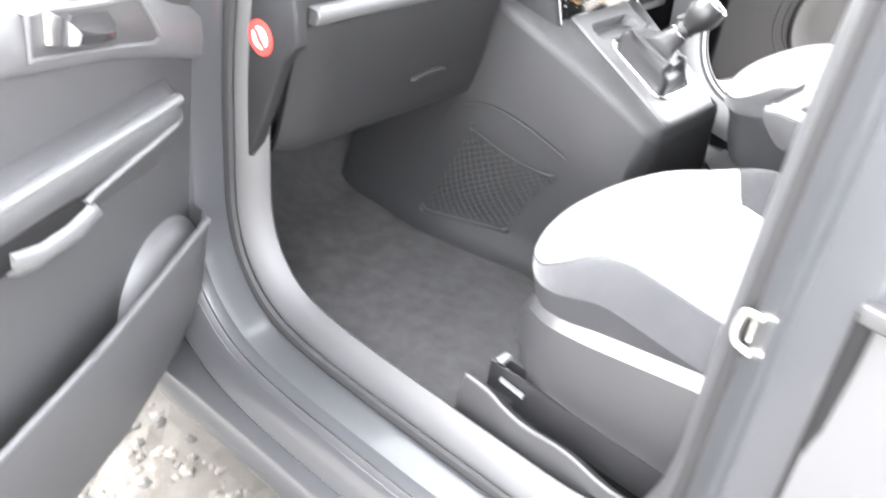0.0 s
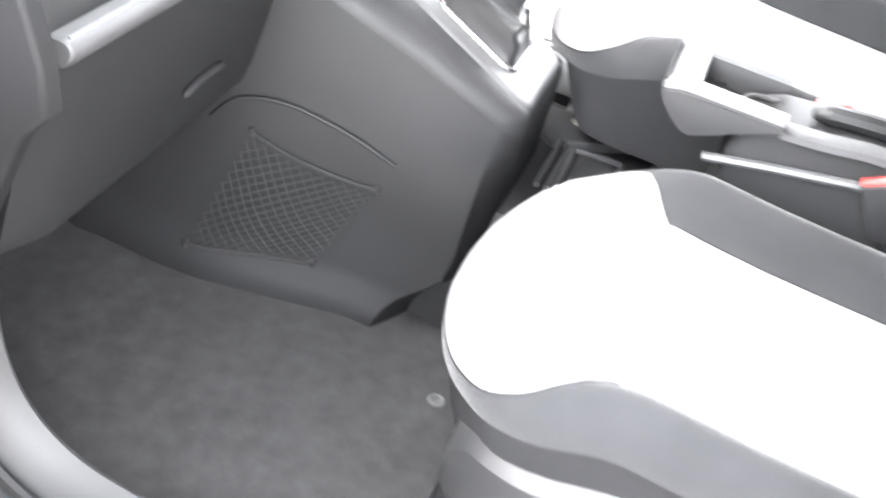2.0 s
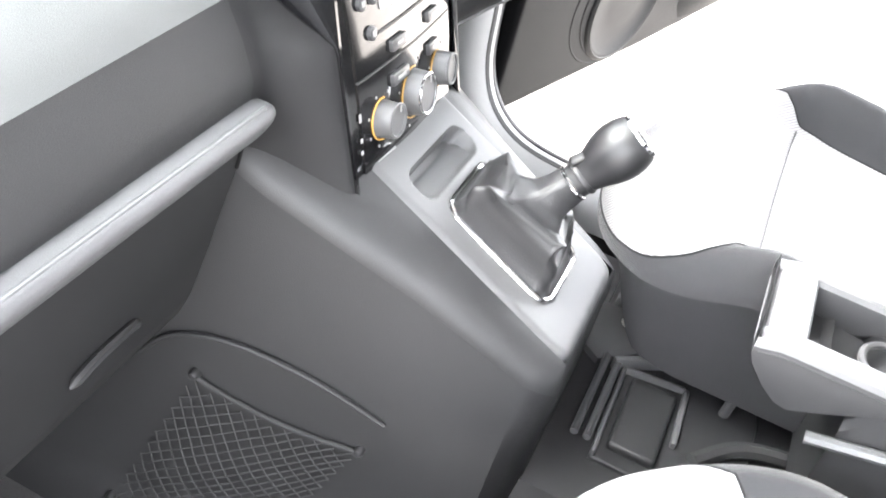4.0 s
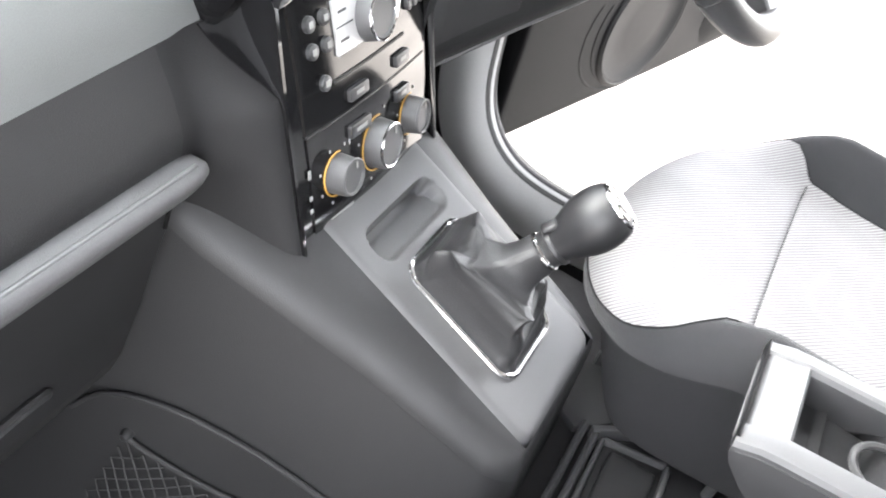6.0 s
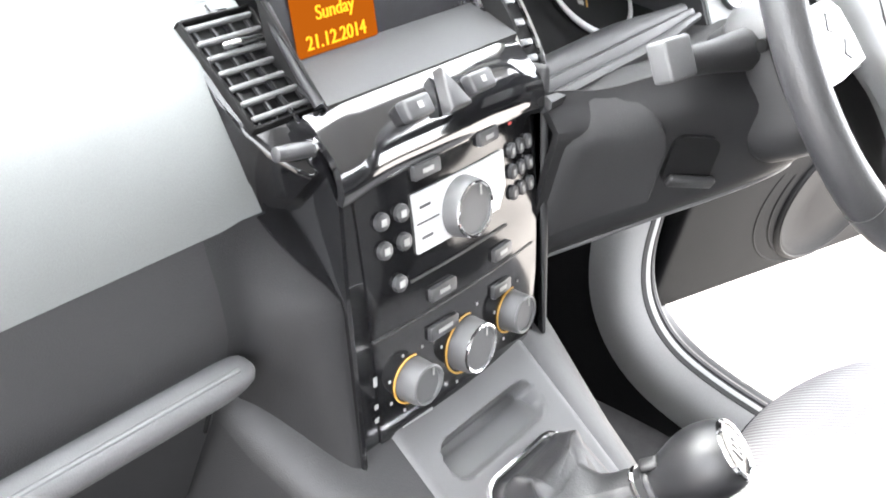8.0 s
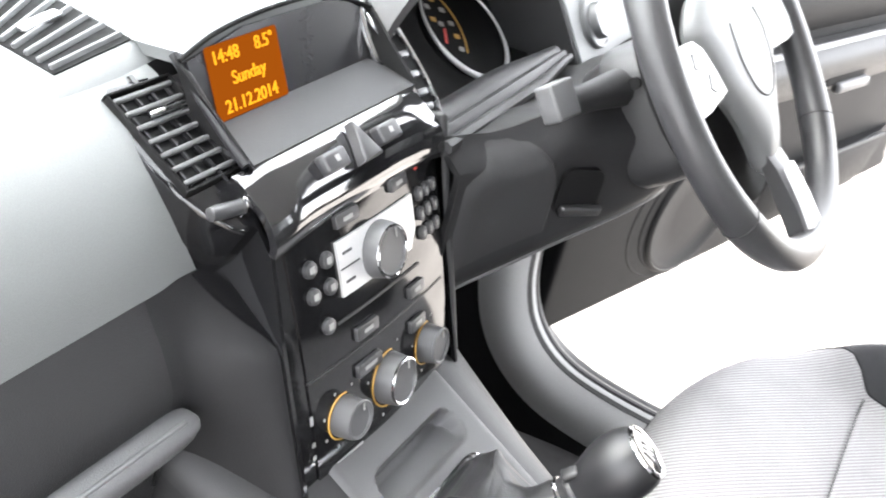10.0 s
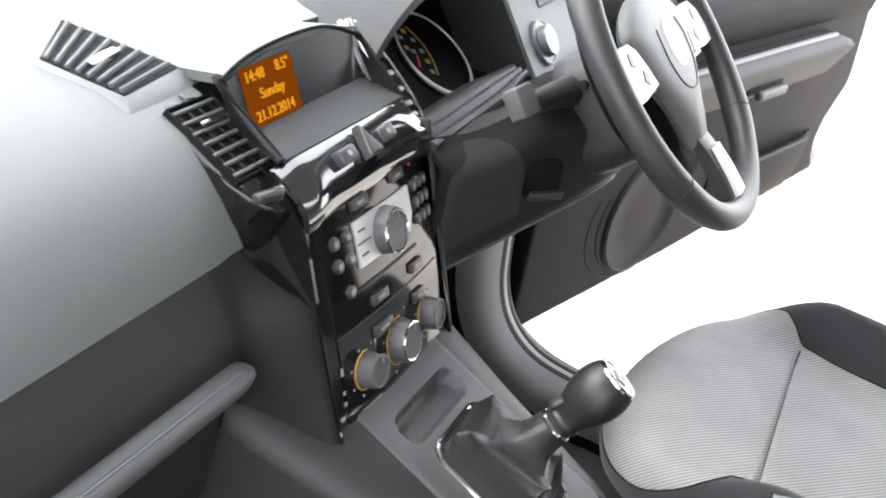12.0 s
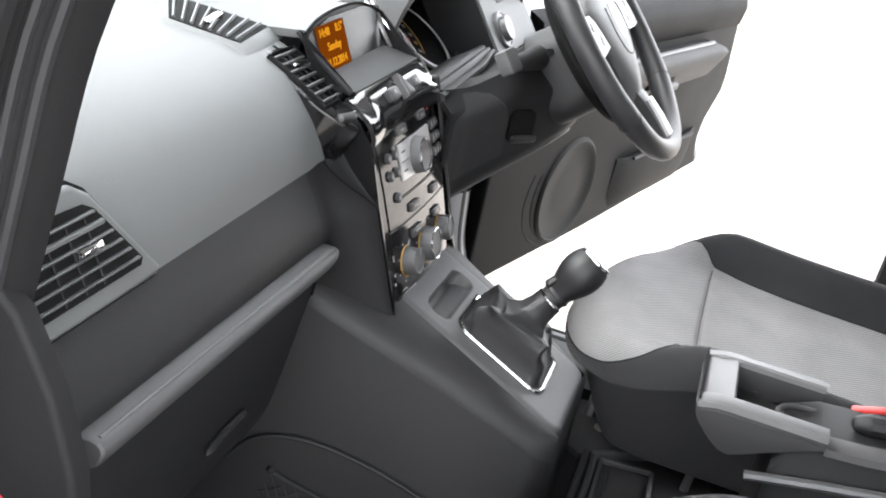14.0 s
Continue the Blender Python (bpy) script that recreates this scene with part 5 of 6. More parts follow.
def fuse(u, v):
    top = curve_at([(0.126, 0.995), (0.148, 1.010), (0.160, 1.029), (0.190, 1.030), (0.199, 1.016), (0.206, 0.985)], u)
    low = knee_low(u) + 0.035
    z = low + (top - low) * v
    p = knee(u, z)
    return (u, p[1] - 0.006 * min(1, (u - 0.126) / 0.006, (0.209 - u) / 0.006, v / 0.05, (1 - v) / 0.10), z)


part("fuse_cover", sheet(fuse, [0.126, 0.132] + span(0.138, 0.198, 12) + [0.203, 0.209], [0, 0.025, 0.05] + span(0.1, 0.9, 8) + [0.96, 0.98, 1], 0.003), DARK, dside, "dark grey fuse cover")
RECESS = axes(Vector(knee(0.228, 0.984)) + Vector((-0.001, -0.002, 0)), (1, -0.77, 0), (0, 0, 1))
part("pull_recess", prism(RECESS @ pose(0, 0, -0.004), rounded(0.046, 0.050, 0.012, 4), 0.007), INK, dside, "dark pull recess")
part("pull_handle", block(RECESS @ pose(0.004, -0.018, 0.006, 20), 0.046, 0.012, 0.008, 0.003), SHOULDER, dside, "grey pull edge")
part("side_panel", sheet(lambda u, v: (u, 0.145 + 0.07 * v, 1.02 + 0.10 * v), span(0.442, 0.70, 10), span(0, 1, 6), 0.012), PAD, dside, "grey switch panel")
part("panel_cheek", sheet(lambda u, v: (0.442 + 0.004 * v, 0.147 + 0.07 * u + 0.10 * v, 1.018 + 0.10 * u - 0.01 * v), span(0, 1, 5), span(0, 1, 4), 0.006), LOWER, dside)
LS = axes((0.500, 0.168, 1.053), (1, 0, 0), (0, 0.57, 0.82))
sw = part("light_switch", lathe(LS, [(0.032, 0), (0.032, 0.004), (0.026, 0.006), (0.022, 0.006), (0.021, 0.016), (0.0005, 0.017)], 28), SATIN, dside, "round light switch")
part("switch_ring", tube([LS @ Vector((0.030 * math.cos(a), 0.030 * math.sin(a), 0.005)) for a in span(0, 2 * math.pi, 28)[:-1]], 0.0018, 6, True), SATIN, sw)
slat_vent("driver_vent", axes((0.575, 0.208, 1.110), (1, 0, 0), (0, 0.57, 0.82)), 0.085, 0.05, 4, dside, True, RUBBER, "black slatted air vent")
part("dash_side_edge", block(pose(0.126, 0.13, 0.93, -17), 0.010, 0.02, 0.25, 0.004), DARK, dside)

pedals = holder("pedals", (0.3, 0.45, 0.45), "black rubber foot pedals under the dash", "pedals")
for x in (0.16, 0.27, 0.40):
    part("pedal", block(pose(x, 0.44, 0.52, -38), 0.055, 0.09, 0.014, 0.005), RUBBER, pedals)
    part("pedal_arm", tube([(x, 0.46, 0.53), (x, 0.52, 0.62), (x, 0.56, 0.76)], 0.009, 8), BLACKSTEEL, pedals)
kick = holder("kick_panel", (0.66, 0.3, 0.36), "dark footwell side lining", "footwell lining")
for side in (-1, 1):
    part("lining", sheet(lambda u, v, s=side: (s * (0.668 + 0.012 * math.sin(u * 9)), u, v), span(0.27, 0.85, 8), span(0.36, 0.80, 4), 0.015), DARK, kick)

# ---- steering wheel and column ----
def wheel_axes(hub, tilt, yaw):
    n = Vector((math.sin(yaw) * math.cos(tilt), -math.cos(yaw) * math.cos(tilt), math.sin(tilt)))
    return axes(hub, Vector((0, 0, 1)).cross(n), Vector((0, 0, 1)) - n * n.z)


HUB = Vector((0.325, -0.023, 1.124))
SW = wheel_axes(HUB, radians(42), 0.0)
SC = wheel_axes(Vector((0.346, -0.040, 1.122)), radians(37), radians(-5))
steer = holder("steering_wheel", tuple(HUB), "black leather steering wheel with silver-trimmed spokes", "steering wheel")
R = 0.191
part("rim", tube([SW @ Vector((R * math.cos(a), R * math.sin(a), 0.012)) for a in span(0, 2 * math.pi, 72)[:-1]], [0.0160 + 0.0014 * math.exp(-((abs(math.degrees(a) % 180 - 90) - 55) / 14) ** 2) for a in span(0, 2 * math.pi, 72)[:-1]], 14, True), RIM, steer, "black leather rim")
for a in (35, 145, 215, 325):
    part("rim_seam", tube([SW @ (Vector((R * math.cos(radians(a)), R * math.sin(radians(a)), 0.012)) + 0.0172 * (math.cos(b) * Vector((math.cos(radians(a)), math.sin(radians(a)), 0)) + math.sin(b) * Vector((0, 0, 1)))) for b in span(0, 2 * math.pi, 14)[:-1]], 0.001, 5, True), RUBBER, steer)
SP = SW @ pose(0, 0, 0.015)
PADLINE = [(0.0, 0.075), (0.04, 0.073), (0.075, 0.062), (0.098, 0.046), (0.102, 0.033), (0.090, 0.006), (0.081, -0.020), (0.068, -0.036), (0.048, -0.060), (0.034, -0.081), (0.026, -0.098), (0.020, -0.112), (0.010, -0.118), (0.0, -0.119)]
half = smooth_path([(x, y, 0) for x, y in PADLINE], 3)
PADLINE = [(p.x, p.y) for p in half] + [(-p.x, p.y) for p in half[-2:0:-1]]
PADRISE = [(0.05, 0.013), (0.40, 0.012), (0.70, 0.0095), (0.88, 0.005), (0.97, -0.001), (1.0, -0.009)]
pad_rows = []
for h, k in [(-0.016, 0.93)] + [(h, k) for k, h in reversed(PADRISE)]:
    pad_rows.append([SP @ Vector((x * k, (y + 0.01) * k - 0.006, h - 0.010 * ease((-0.02 - y * k) / 0.1))) for x, y in PADLINE])


def on_pad(x, y, out=0.0):
    """The point of the airbag pad's surface over x, y of the wheel's plane."""
    a = math.atan2(y + 0.006, x)
    reach = min((abs((math.atan2(py + 0.01, px) - a + math.pi) % (2 * math.pi) - math.pi), math.hypot(px, py + 0.01)) for px, py in PADLINE)[1]
    k = math.hypot(x, y + 0.006) / reach
    return SP @ Vector((x, y, curve_at(PADRISE, k) - 0.010 * ease((-0.02 - y) / 0.1) + out))


hubpad = part("airbag_pad", loft(pad_rows), WHEELPAD, steer, "charcoal airbag pad", 50)
part("back_cover", lathe(SP @ pose(0, -0.004, -0.024), [(0.118, -0.030), (0.132, -0.018), (0.130, -0.010), (0.0005, -0.008)], 40), INK, steer, "matt black back cover")
part("badge", lathe(SP @ pose(0, 0.012, 0.0095), [(0.029, -0.002), (0.029, 0.003), (0.026, 0.0045), (0.015, 0.0055), (0.0005, 0.006)], 32), SILVER, hubpad, "round silver emblem")
part("pad_groove", tube([on_pad(0.046 * math.cos(a), 0.052 * math.sin(a) + 0.009, 0.0002) for a in span(radians(150), radians(390), 40)], 0.0010, 6), RUBBER, hubpad, "oval seam")
for s in (-1, 1):
    spoke = part("spoke", loft([[SP @ Vector((s * x, y, z)) for y, z in ((h0, -0.018), (h1, -0.018), (h1, t), ((h0 + h1) / 2, t + 0.002), (h0, t))] for x, h0, h1, t in ((0.060, -0.022, 0.030, -0.006), (0.11, -0.019, 0.032, -0.003), (0.15, -0.018, 0.030, 0.000), (0.184, -0.014, 0.022, 0.002))]), LEATHER, steer)
    plate = [(0.086, -0.015), (0.094, 0.007), (0.106, 0.030), (0.122, 0.040), (0.145, 0.040), (0.166, 0.026), (0.174, 0.0), (0.170, -0.018), (0.141, -0.019)]
    keys = part("spoke_keys", prism(SP @ pose(0, 0, -0.006), [(s * x, y) for x, y in (plate if s > 0 else reversed(plate))], 0.010, 0.0018, 2), SILVER, spoke, "silver key plate")
    for kx, ky, kr in ((0.116, 0.0, 35), (0.136, 0.024, 20)):
        part("key_mark", block(SP @ pose(s * kx, ky, 0.0043, 0, 0, s * kr), 0.012, 0.014, 0.0014, 0.0006, 1), BUTTON, keys, "grey key")
low = part("lower_spoke", loft([[SP @ Vector((w, y, z)) for w, z in ((-wd, -0.016), (wd, -0.016), (wd, t - 0.003), (wd * 0.6, t), (-wd * 0.6, t), (-wd, t - 0.003))] for y, wd, t in ((-0.085, 0.022, -0.006), (-0.11, 0.021, 0.000), (-0.15, 0.020, 0.004), (-0.182, 0.023, 0.004))]), VINYL, steer, "charcoal lower spoke", 70)
part("spoke_trim", loft([[SP @ Vector((w, y, z)) for w, z in ((-wd, t - 0.003), (wd, t - 0.003), (wd * 0.8, t + 0.004), (-wd * 0.8, t + 0.004))] for y, wd, t in ((-0.113, 0.013, 0.0010), (-0.145, 0.015, 0.0040), (-0.175, 0.018, 0.0040))]), SILVER, low, "silver spoke trim")

column = holder("steering_column", tuple(HUB), "dark grey steering column shroud with stalks", "steering column")
rows = []
for d, w, h in ((0.028, 0.060, 0.060), (0.034, 0.072, 0.072), (0.055, 0.081, 0.082), (0.085, 0.083, 0.085), (0.110, 0.084, 0.086), (0.116, 0.082, 0.084), (0.118, 0.076, 0.078), (0.124, 0.070, 0.072), (0.15, 0.060, 0.060)):
    rows.append([SC @ Vector((x, y - 0.17 * h - 0.004, -d)) for x, y in rounded(2 * w, 1.66 * h, w * 0.45, 8)])
shroud = part("shroud", loft(rows), SHOULDER, column, "dark grey column shroud", 40)
part("shroud_screw", lathe(axes(SC @ Vector((-0.0832, 0.018, -0.078)), SC.to_3x3() @ Vector((0, 0, 1)), SC.to_3x3() @ Vector((0, -1, 0))), [(0.006, -0.004), (0.006, 0.0012), (0.0005, 0.0014)], 14), INK, shroud)
for s, reach in ((-1, 0.192), (1, 0.192)):
    stalk = part("stalk", tube([SC @ Vector((s * 0.07, 0.016, -0.098)), SC @ Vector((s * 0.095, 0.019, -0.101)), SC @ Vector((s * 0.125, 0.021, -0.104)), SC @ Vector((s * 0.165, 0.024, -0.108))], [0.020, 0.017, 0.014, 0.012], 12), DARK, column, "black indicator stalk")
    part("stalk_grip", block(SC @ pose(s * (reach - 0.009), 0.030, -0.104, 0, 6 * s, 0), 0.034, 0.034, 0.020, 0.003, 3), TOPGREY, stalk, "flat grey stalk grip")
part("ignition", lathe(axes(SC @ Vector((0.066, -0.03, -0.12)), (0, 0, 1), (0, -1, 0)), [(0.014, 0), (0.014, 0.01), (0.0005, 0.012)], 16), STEEL, column)

def driver_lining(d, q, m, L1, low, high):
    A = low + 0.475
    arm = part("armrest", loft([[q(x, A + b * k, 0.028 + c) for b, c in ((-0.085, 0.0), (-0.07, 0.035), (-0.03, 0.056), (0.0, 0.062), (0.016, 0.054), (0.022, 0.030), (0.022, 0.0))] for x, k in ((0.06, 0.25), (0.075, 0.7), (0.12, 1.0), (0.4, 1.0), (0.75, 1.05), (1.03, 1.0), (1.07, 0.6), (1.08, 0.2))]), LOWER, d, "dark grey padded armrest", 50)
    part("armrest_strip", tube([q(x, A + 0.019, 0.078 - 0.02) for x in span(0.10, 1.02, 6)], 0.008, 8), SATIN, arm, "satin strip")
    part("grip_recess", block(m @ pose(L1 * 0.44, A - 0.03, 0.078), 0.17, 0.045, 0.012, 0.006, 3), INK, arm)
    part("grip", block(m @ pose(L1 * 0.44 + 0.03, A - 0.056, 0.086), 0.13, 0.022, 0.02, 0.008, 3), TOPGREY, arm, "grey grip edge")
    part("upper_rail", loft([[q(x, high - 0.03 + b, c) for b, c in ((-0.075, 0.022), (-0.06, 0.040), (-0.01, 0.048), (0.03, 0.035), (0.045, 0.0))] for x in (0.025, 0.3, 0.7, 1.27)]), SHADEDLINING, d, "grey upper door rail", 50)
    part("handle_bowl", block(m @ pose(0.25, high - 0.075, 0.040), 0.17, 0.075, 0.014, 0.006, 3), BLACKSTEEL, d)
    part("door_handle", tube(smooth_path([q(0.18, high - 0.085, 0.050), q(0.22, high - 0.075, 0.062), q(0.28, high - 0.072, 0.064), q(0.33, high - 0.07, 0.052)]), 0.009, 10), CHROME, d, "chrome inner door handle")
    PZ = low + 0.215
    pocket = part("door_pocket", loft([[q(x, PZ + b, c * k) for b, c in ((0.0, 0.03), (0.006, 0.075), (-0.004, 0.085), (-0.10, 0.075), (-0.135, 0.055), (-0.14, 0.02))] for x, k in ((0.62, 0.40), (0.66, 0.6), (0.8, 0.7), (0.9, 0.7), (1.10, 0.6), (1.20, 0.3))]), SHADEDLINING, d, "dark grey map pocket", 50)
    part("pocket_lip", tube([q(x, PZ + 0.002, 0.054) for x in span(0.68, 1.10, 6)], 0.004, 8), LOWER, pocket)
    speaker_pod(d, q, 0.352, low + 0.190, 0.125, 0.030, 0.006, SHADEDGRILLE, 0.3, 0.0015)
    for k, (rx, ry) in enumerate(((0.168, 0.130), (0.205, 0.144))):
        part("moulded_ring", tube([q(0.355 + rx * math.cos(a), low + 0.20 + ry * math.sin(a), 0.0285) for a in span(radians(150), radians(285), 24)], [0.0005] + [0.0032 - 0.0004 * k] * 23 + [0.0005], 8), SHADEDLINING, d, "moulded ridge round the speaker")


def speaker_pod(d, q, sx, sy, r, h, rise, cloth=SHADEDGRILLE, dome=0.8, ring=0.0035):
    """A round speaker grille with a raised rim and fine rings."""
    profile = ((1.14, -0.3), (1.12, 0.6), (1.06, 1.0), (1.0, 0.9), (0.95, dome - 0.25), (0.5, dome - 0.05), (0.02, dome)) if ring else ((1.10, -0.4), (1.04, 0.35), (0.95, 0.9), (0.8, 1.35), (0.6, 1.65), (0.3, 1.85), (0.02, 1.9))
    speaker = part("speaker_grille", loft([[q(sx + r * k * math.cos(a), sy + r * 0.93 * k * math.sin(a), h + z * rise) for a in span(0, 2 * math.pi, 44)[:-1]] for k, z in profile]), cloth, d, "round speaker grille", 60)
    if ring:
        part("grille_ring", tube([q(sx + r * 1.06 * math.cos(a), sy + r * 0.985 * math.sin(a), h + rise) for a in span(0, 2 * math.pi, 44)[:-1]], ring, 8, True), LOWER, speaker)


def passenger_lining(d, q, m, L1, low):
    arm_z = lambda x: 0.808 + 0.10 * min(x, 0.7)
    arm = part("armrest", loft([[q(x, arm_z(x) + b, 0.026 + c * k) for b, c in ((-0.115, 0.0), (-0.090, 0.016), (-0.050, 0.038), (-0.028, 0.050), (-0.012, 0.048), (0.004, 0.043), (0.016, 0.024), (0.020, 0.0))] for x, k in ((0.110, 0.12), (0.120, 0.6), (0.135, 0.92), (0.16, 1.0), (0.3, 1.0), (0.5, 1.05), (0.75, 1.05), (L1 - 0.17, 1.0), (L1 - 0.13, 0.3))]), DOORGREY, d, "grey padded armrest", 50)
    part("armrest_strip", tube([q(x, arm_z(x) + 0.005, 0.066) for x in span(0.135, L1 - 0.2, 10)], 0.0075, 8), SATIN, arm, "satin strip")
    part("grip_edge", tube(smooth_path([q(x, z, c) for x, z, c in ((0.128, 0.798, 0.064), (0.16, 0.7995, 0.073), (0.26, 0.801, 0.075), (0.355, 0.802, 0.077), (0.385, 0.800, 0.078))]), 0.0042, 8), SATIN, arm, "bright grip edge")
    cup = [(0.385, 0.800), (0.40, 0.812), (0.55, 0.836), (0.66, 0.840), (0.66, 0.80), (0.53, 0.796), (0.40, 0.785)]
    part("pull_cup", prism(m @ pose(0, 0, 0.058), cup, 0.0225, 0.003, 2), INK, arm, "dark pull cup")
    scoop = [[q(x, z0 + (z1 - z0) * f, c) for f, c in ((0.0, 0.062), (0.12, 0.076), (0.45, 0.086), (0.75, 0.087), (0.92, 0.083), (1.0, 0.070))] for x, z0, z1 in ((0.366, 0.768, 0.784), (0.374, 0.757, 0.798), (0.392, 0.752, 0.800), (0.43, 0.756, 0.797), (0.48, 0.762, 0.803), (0.515, 0.772, 0.815), (0.532, 0.795, 0.820))]
    part("pull_scoop", loft(scoop), SATIN, arm, "satin grey pull scoop", 50)
    rail_z = lambda x: curve_at([(0.0, 0.830), (0.08, 0.862), (0.11, 0.874), (0.226, 0.918), (0.397, 0.964), (0.488, 0.987), (0.75, 1.02)], x)
    part("upper_rail", loft([[q(x, rail_z(x) + b, c) for b, c in ((-0.012, 0.018), (-0.004, 0.036), (0.006, 0.043), (0.03, 0.044), (0.06, 0.040), (0.082, 0.022), (0.088, 0.0))] for x in (0.02, 0.06, 0.1, 0.16, 0.25, 0.35, 0.45, 0.55, 0.75, L1 - 0.115)]), TOPGREY, d, "grey upper door rail", 50)
    bowl = [(0.420, 1.034), (0.397, 1.031), (0.293, 1.006), (0.222, 0.990), (0.200, 0.982), (0.173, 0.952), (0.152, 0.922), (0.150, 0.914), (0.166, 0.912), (0.247, 0.937), (0.363, 0.969), (0.420, 0.984)]
    part("handle_bowl", prism(m @ pose(0, 0, 0.030), bowl, 0.0165, 0.002, 2), DOORGREY, d, "grey handle recess")
    part("bowl_rim", tube([q(x, z, 0.046) for x, z in bowl], 0.0035, 8, True), TOPGREY, d)
    part("bowl_cavity", prism(m @ pose(0, 0, 0.040), [(0.345, 1.012), (0.270, 0.993), (0.250, 0.968), (0.262, 0.957), (0.327, 0.973), (0.362, 0.984)], 0.008, 0.002, 1), RUBBER, d)
    part("door_handle", loft([[q(x, z + b, 0.047 + c) for b, c in ((-w, 0.0), (-w * 0.8, t), (w * 0.8, t), (w, 0.0))] for x, z, w, t in ((0.258, 0.962, 0.003, 0.006), (0.275, 0.966, 0.0055, 0.014), (0.31, 0.976, 0.006, 0.020), (0.35, 0.987, 0.007, 0.020), (0.37, 1.000, 0.016, 0.018), (0.385, 1.008, 0.021, 0.014), (0.398, 1.012, 0.021, 0.004))]), CHROME, d, "chrome inner door handle", 30)
    lip_z = lambda x: curve_at([(0.0, 0.60), (0.08, 0.603), (0.234, 0.587), (0.38, 0.574), (0.5, 0.576), (1.2, 0.578)], x)
    foot_z = lambda x: curve_at([(0.0, 0.50), (0.05, 0.47), (0.116, 0.404), (0.206, 0.350), (0.30, 0.322), (1.2, 0.315)], x)
    pocket = part("door_pocket", loft([[q(x, foot_z(x) + (lip_z(x) - foot_z(x)) * f, 0.02 + c * k) for f, c in ((0.0, 0.0), (0.04, 0.035), (0.2, 0.055), (0.95, 0.066), (1.0, 0.064), (1.0, 0.056), (0.93, 0.054), (0.1, 0.03), (0.08, 0.0))] for x, k in ((0.045, 0.25), (0.055, 0.7), (0.08, 0.95), (0.12, 1.0), (0.2, 1.0), (0.3, 1.0), (0.5, 1.0), (0.8, 1.0), (L1 - 0.16, 0.9), (L1 - 0.13, 0.5))]), DOORGREY, d, "dark grey map pocket", 50)
    part("pocket_lip", tube([q(x, lip_z(x), 0.081) for x in span(0.075, L1 - 0.18, 14)], 0.005, 8), TOPGREY, pocket)
    speaker_pod(d, q, 0.135, 0.495, 0.116, 0.030, 0.022, TOPGREY, 1.9, 0.0)


# ---- doors ----
def door(m, length, low, high, label, mirror):
    """A front door standing open. In m: x runs from the hinge along the door, y up, z out of the lining towards the seats."""
    d = holder("front_door", tuple(m @ Vector((0.5, low, 0))), label, "car door", "front doors")
    L1 = length

    def q(*p):
        return m @ Vector(p)

    shell = [(0.0, low + 0.10), (0.02, low + 0.02), (0.06, low), (L1 - 0.03, low), (L1, low + 0.025), (L1 - 0.03, low + 0.10), (L1 - 0.055, low + 0.18), (L1 - 0.05, low + 0.30), (L1 - 0.07, low + 0.42), (L1 - 0.08, high), (0.5, high), (0.0, high - (0.12 if mirror > 0 else 0.0))]
    if mirror < 0:
        shell = [(0.0, low + 0.10), (0.02, low + 0.04), (0.06, low + 0.02), (0.5, low + 0.025), (1.39, low + 0.055), (1.415, low + 0.065), (1.40, low + 0.085), (1.30, low + 0.155), (1.283, low + 0.18), (1.30, low + 0.235), (1.378, low + 0.315), (1.385, low + 0.35), (1.360, low + 0.465), (1.325, low + 0.585), (0.5, high), (0.0, high)]
    part("door_shell", prism(m @ pose(0, 0, -0.13), shell, 0.13, 0.008, 3), PAINT, d, "grey painted door shell")
    lining = [(0.03, low + 0.06), (0.07, low + 0.035), (L1 - 0.09, low + 0.035), (L1 - 0.085, low + 0.11), (L1 - 0.10, low + 0.20), (L1 - 0.095, low + 0.32), (L1 - 0.115, high - 0.02), (0.5, high - 0.02), (0.005, high - 0.02 - (0.11 if mirror > 0 else 0.0))]
    if mirror < 0:
        lining = [(-0.045, low + 0.07), (-0.03, low + 0.045), (0.5, low + 0.05), (1.30, low + 0.08), (1.26, low + 0.13), (1.245, low + 0.18), (1.26, low + 0.23), (1.335, low + 0.31), (1.34, low + 0.35), (1.315, low + 0.46), (1.285, low + 0.575), (0.5, high - 0.02), (-0.045, high - 0.02)]
    # the driver's door takes the plastic that is darkened for shade
    part("door_lining", prism(m @ pose(0, 0, 0), lining, 0.03, 0.012, 4), DOORGREY if mirror > 0 else SHADEDLINING, d, "dark grey plastic door lining", 35)
    if mirror > 0:
        part("door_seal", tube([q(x, y, 0.004) for x, y in ((0.012, high - 0.11), (0.012, low + 0.06), (0.05, low + 0.015), (L1 - 0.05, low + 0.015), (L1 - 0.065, low + 0.10), (L1 - 0.075, low + 0.2), (L1 - 0.09, high))], 0.009, 8), RUBBER, d, "black rubber seal")
    if mirror > 0:
        passenger_lining(d, q, m, L1, low)
    else:
        driver_lining(d, q, m, L1, low, high)
    part("window_seal", block(m @ pose(L1 / 2 + 0.2, high + 0.006, -0.02), L1 - 0.58, 0.014, 0.012, 0.003), RUBBER, d)
    if mirror > 0:
        part("latch", block(m @ pose(L1 - 0.055, low + 0.33, -0.05), 0.02, 0.10, 0.045, 0.004), STEEL, d, "steel door latch")
    if mirror > 0:
        part("warning_lamp", block(m @ pose(L1 - 0.125, low + 0.055, 0.032), 0.06, 0.02, 0.006, 0.002), PRINT, d)
    for y in (low + 0.15, low + 0.45):
        part("hinge_arm", block(m @ pose(-0.02, y, -0.04), 0.07, 0.03, 0.02, 0.004), STEEL, d)
    return d


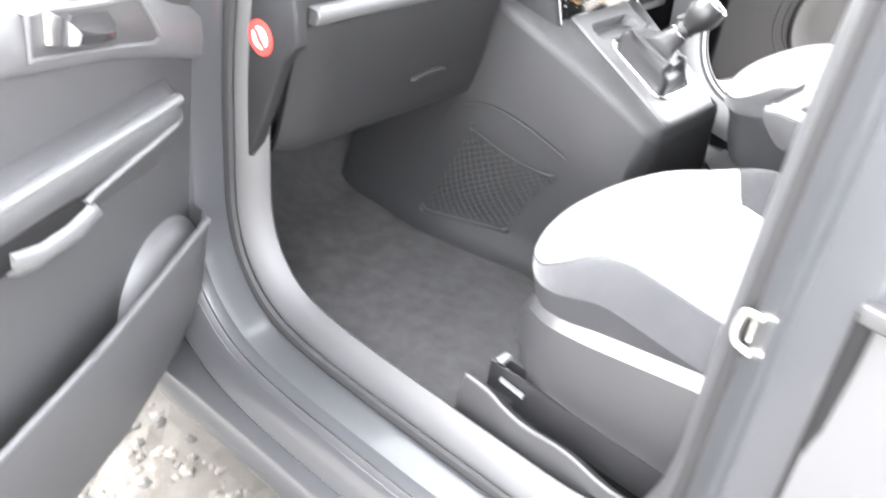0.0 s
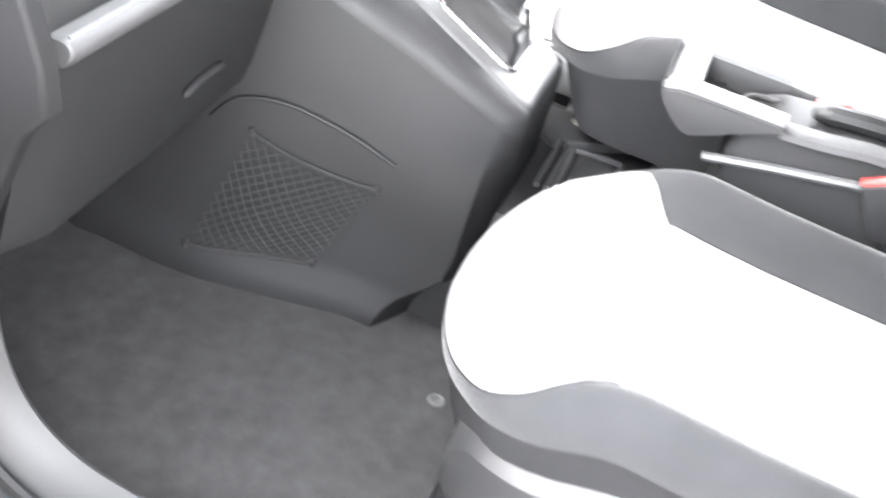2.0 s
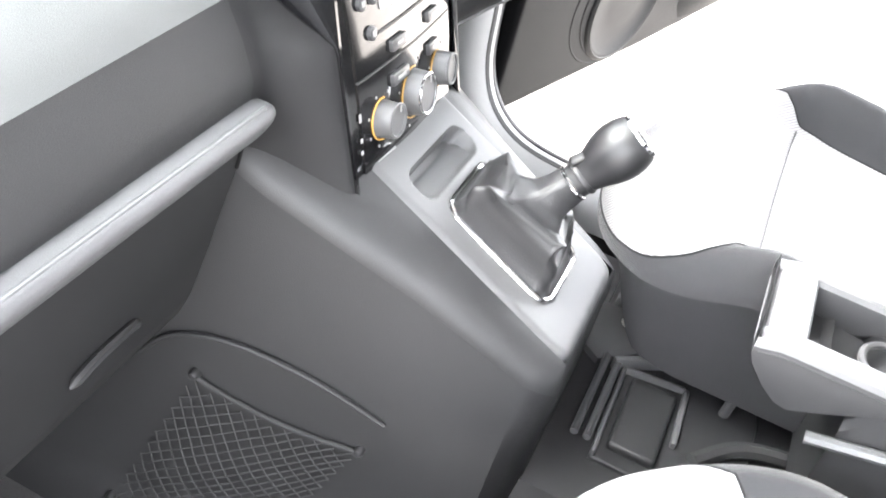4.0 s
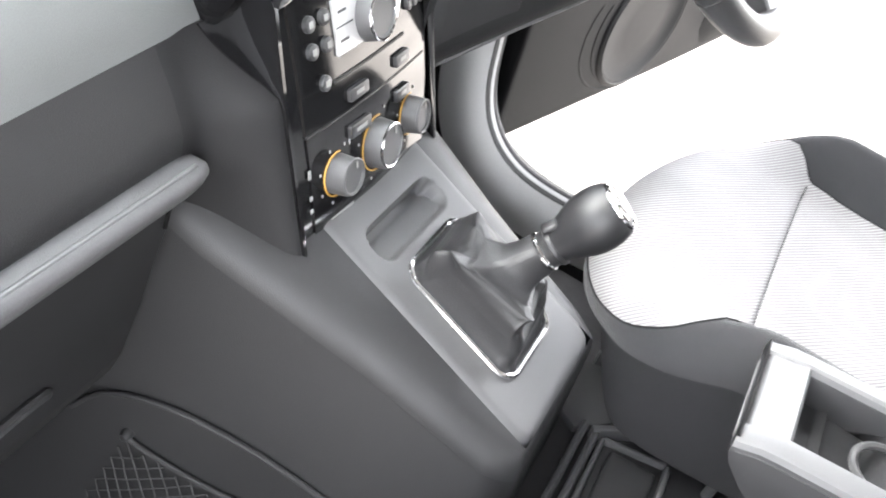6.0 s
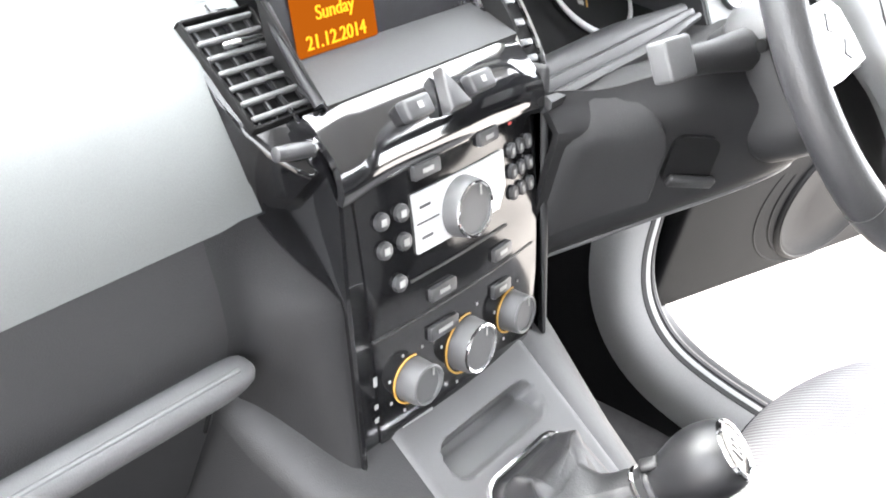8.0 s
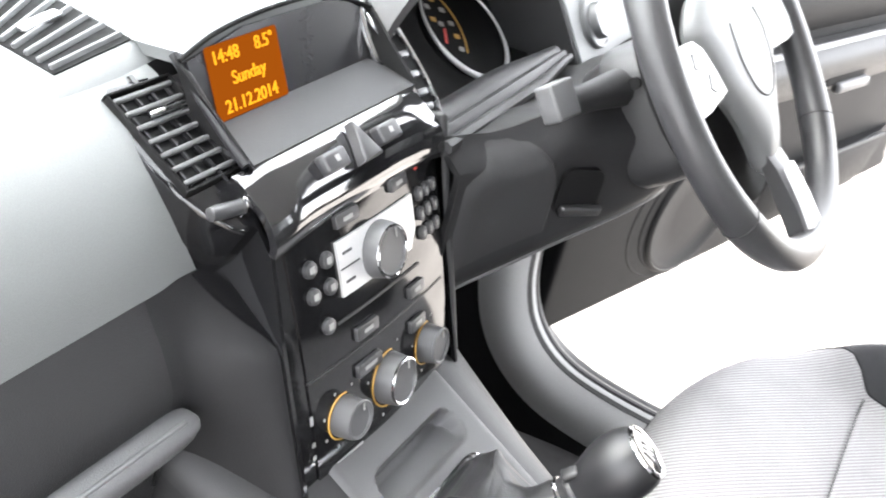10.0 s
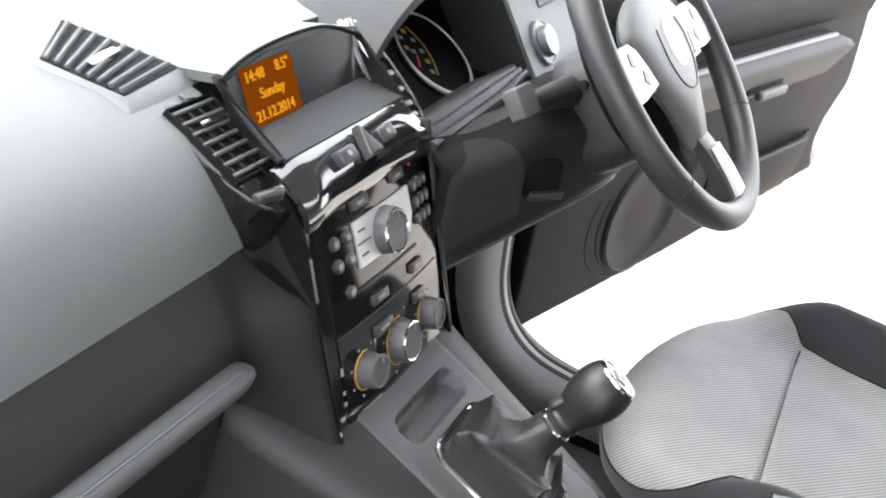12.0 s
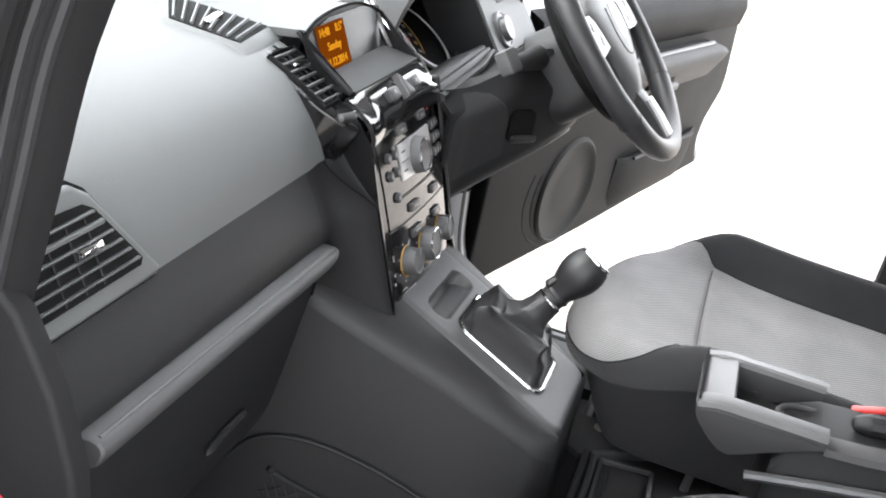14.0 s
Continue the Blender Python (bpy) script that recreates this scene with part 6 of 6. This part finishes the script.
a1 = radians(63)
door(axes((-0.775, 0.298, 0), (-math.sin(a1), -math.cos(a1), 0), (0, 0, 1)) @ Matrix.Diagonal((1, 1, -1, 1)), 1.14, 0.285, 1.06, "open grey passenger door with dark plastic lining", 1)
door(axes((0.764, 0.190, 0), (0.961, -0.277, 0), (0, 0, 1)), 1.45, 0.415, 1.03, "open grey driver's door, its plastic lining darkened for shade", -1)

# ---- small things ----
SK = pose(-0.752, -0.655, 0.868, 0, 0, -8)
striker = holder("door_striker", (-0.752, -0.649, 0.868), "zinc-plated steel door striker on the pillar", "door striker")
part("striker_plate", prism(SK @ axes((0, 0, -0.004), (-1, 0, 0), (0, 0, 1)), rounded(0.026, 0.112, 0.010, 4), 0.0035, 0.001, 1), STEEL, striker)
part("striker_loop", tube(smooth_path([SK @ Vector(v) for v in ((0.002, 0.0, 0.022), (0.0, 0.030, 0.023), (-0.001, 0.044, 0.020), (-0.002, 0.049, 0.008), (-0.002, 0.049, -0.008), (-0.001, 0.044, -0.019), (0.0, 0.030, -0.022), (0.002, 0.0, -0.022))], 4), 0.0046, 10), STEEL, striker, "steel wire loop")
part("striker_shield", block(SK @ pose(0.006, 0.020, 0.002), 0.003, 0.036, 0.034, 0.001, 1), STEEL, striker, "bent steel shield")
for z in (-0.042, 0.038):
    part("bolt", lathe(SK @ axes((0, 0.003, z), (-1, 0, 0), (0, 0, 1)), [(0.0085, -0.002), (0.0085, 0.005), (0.006, 0.006), (0.0005, 0.005)], 14), STEEL, striker)
sticker = holder("airbag_sticker", (-0.709, 0.202, 0.872), "round red and white warning sticker on the dash end", "sticker")
SM = axes((-0.7085, 0.202, 0.872), (0, -1, 0), (0, 0, 1))
part("red_disc", lathe(SM, [(0.0265, -0.002), (0.0265, 0.001), (0.0005, 0.0012)], 32), RED, sticker, "red ring")
part("white_disc", lathe(SM, [(0.0165, 0.0005), (0.0165, 0.0018), (0.0005, 0.0019)], 28), WHITE, sticker)
part("pictogram", join(block(SM @ pose(-0.003, 0.002, 0.002, 0, 0, 35), 0.010, 0.016, 0.001), block(SM @ pose(0.004, -0.006, 0.002, 0, 0, -20), 0.008, 0.008, 0.001)), RUBBER, sticker)
part("red_bar", block(SM @ pose(0, 0, 0.0026, 0, 0, 45), 0.006, 0.036, 0.001), RED, sticker)
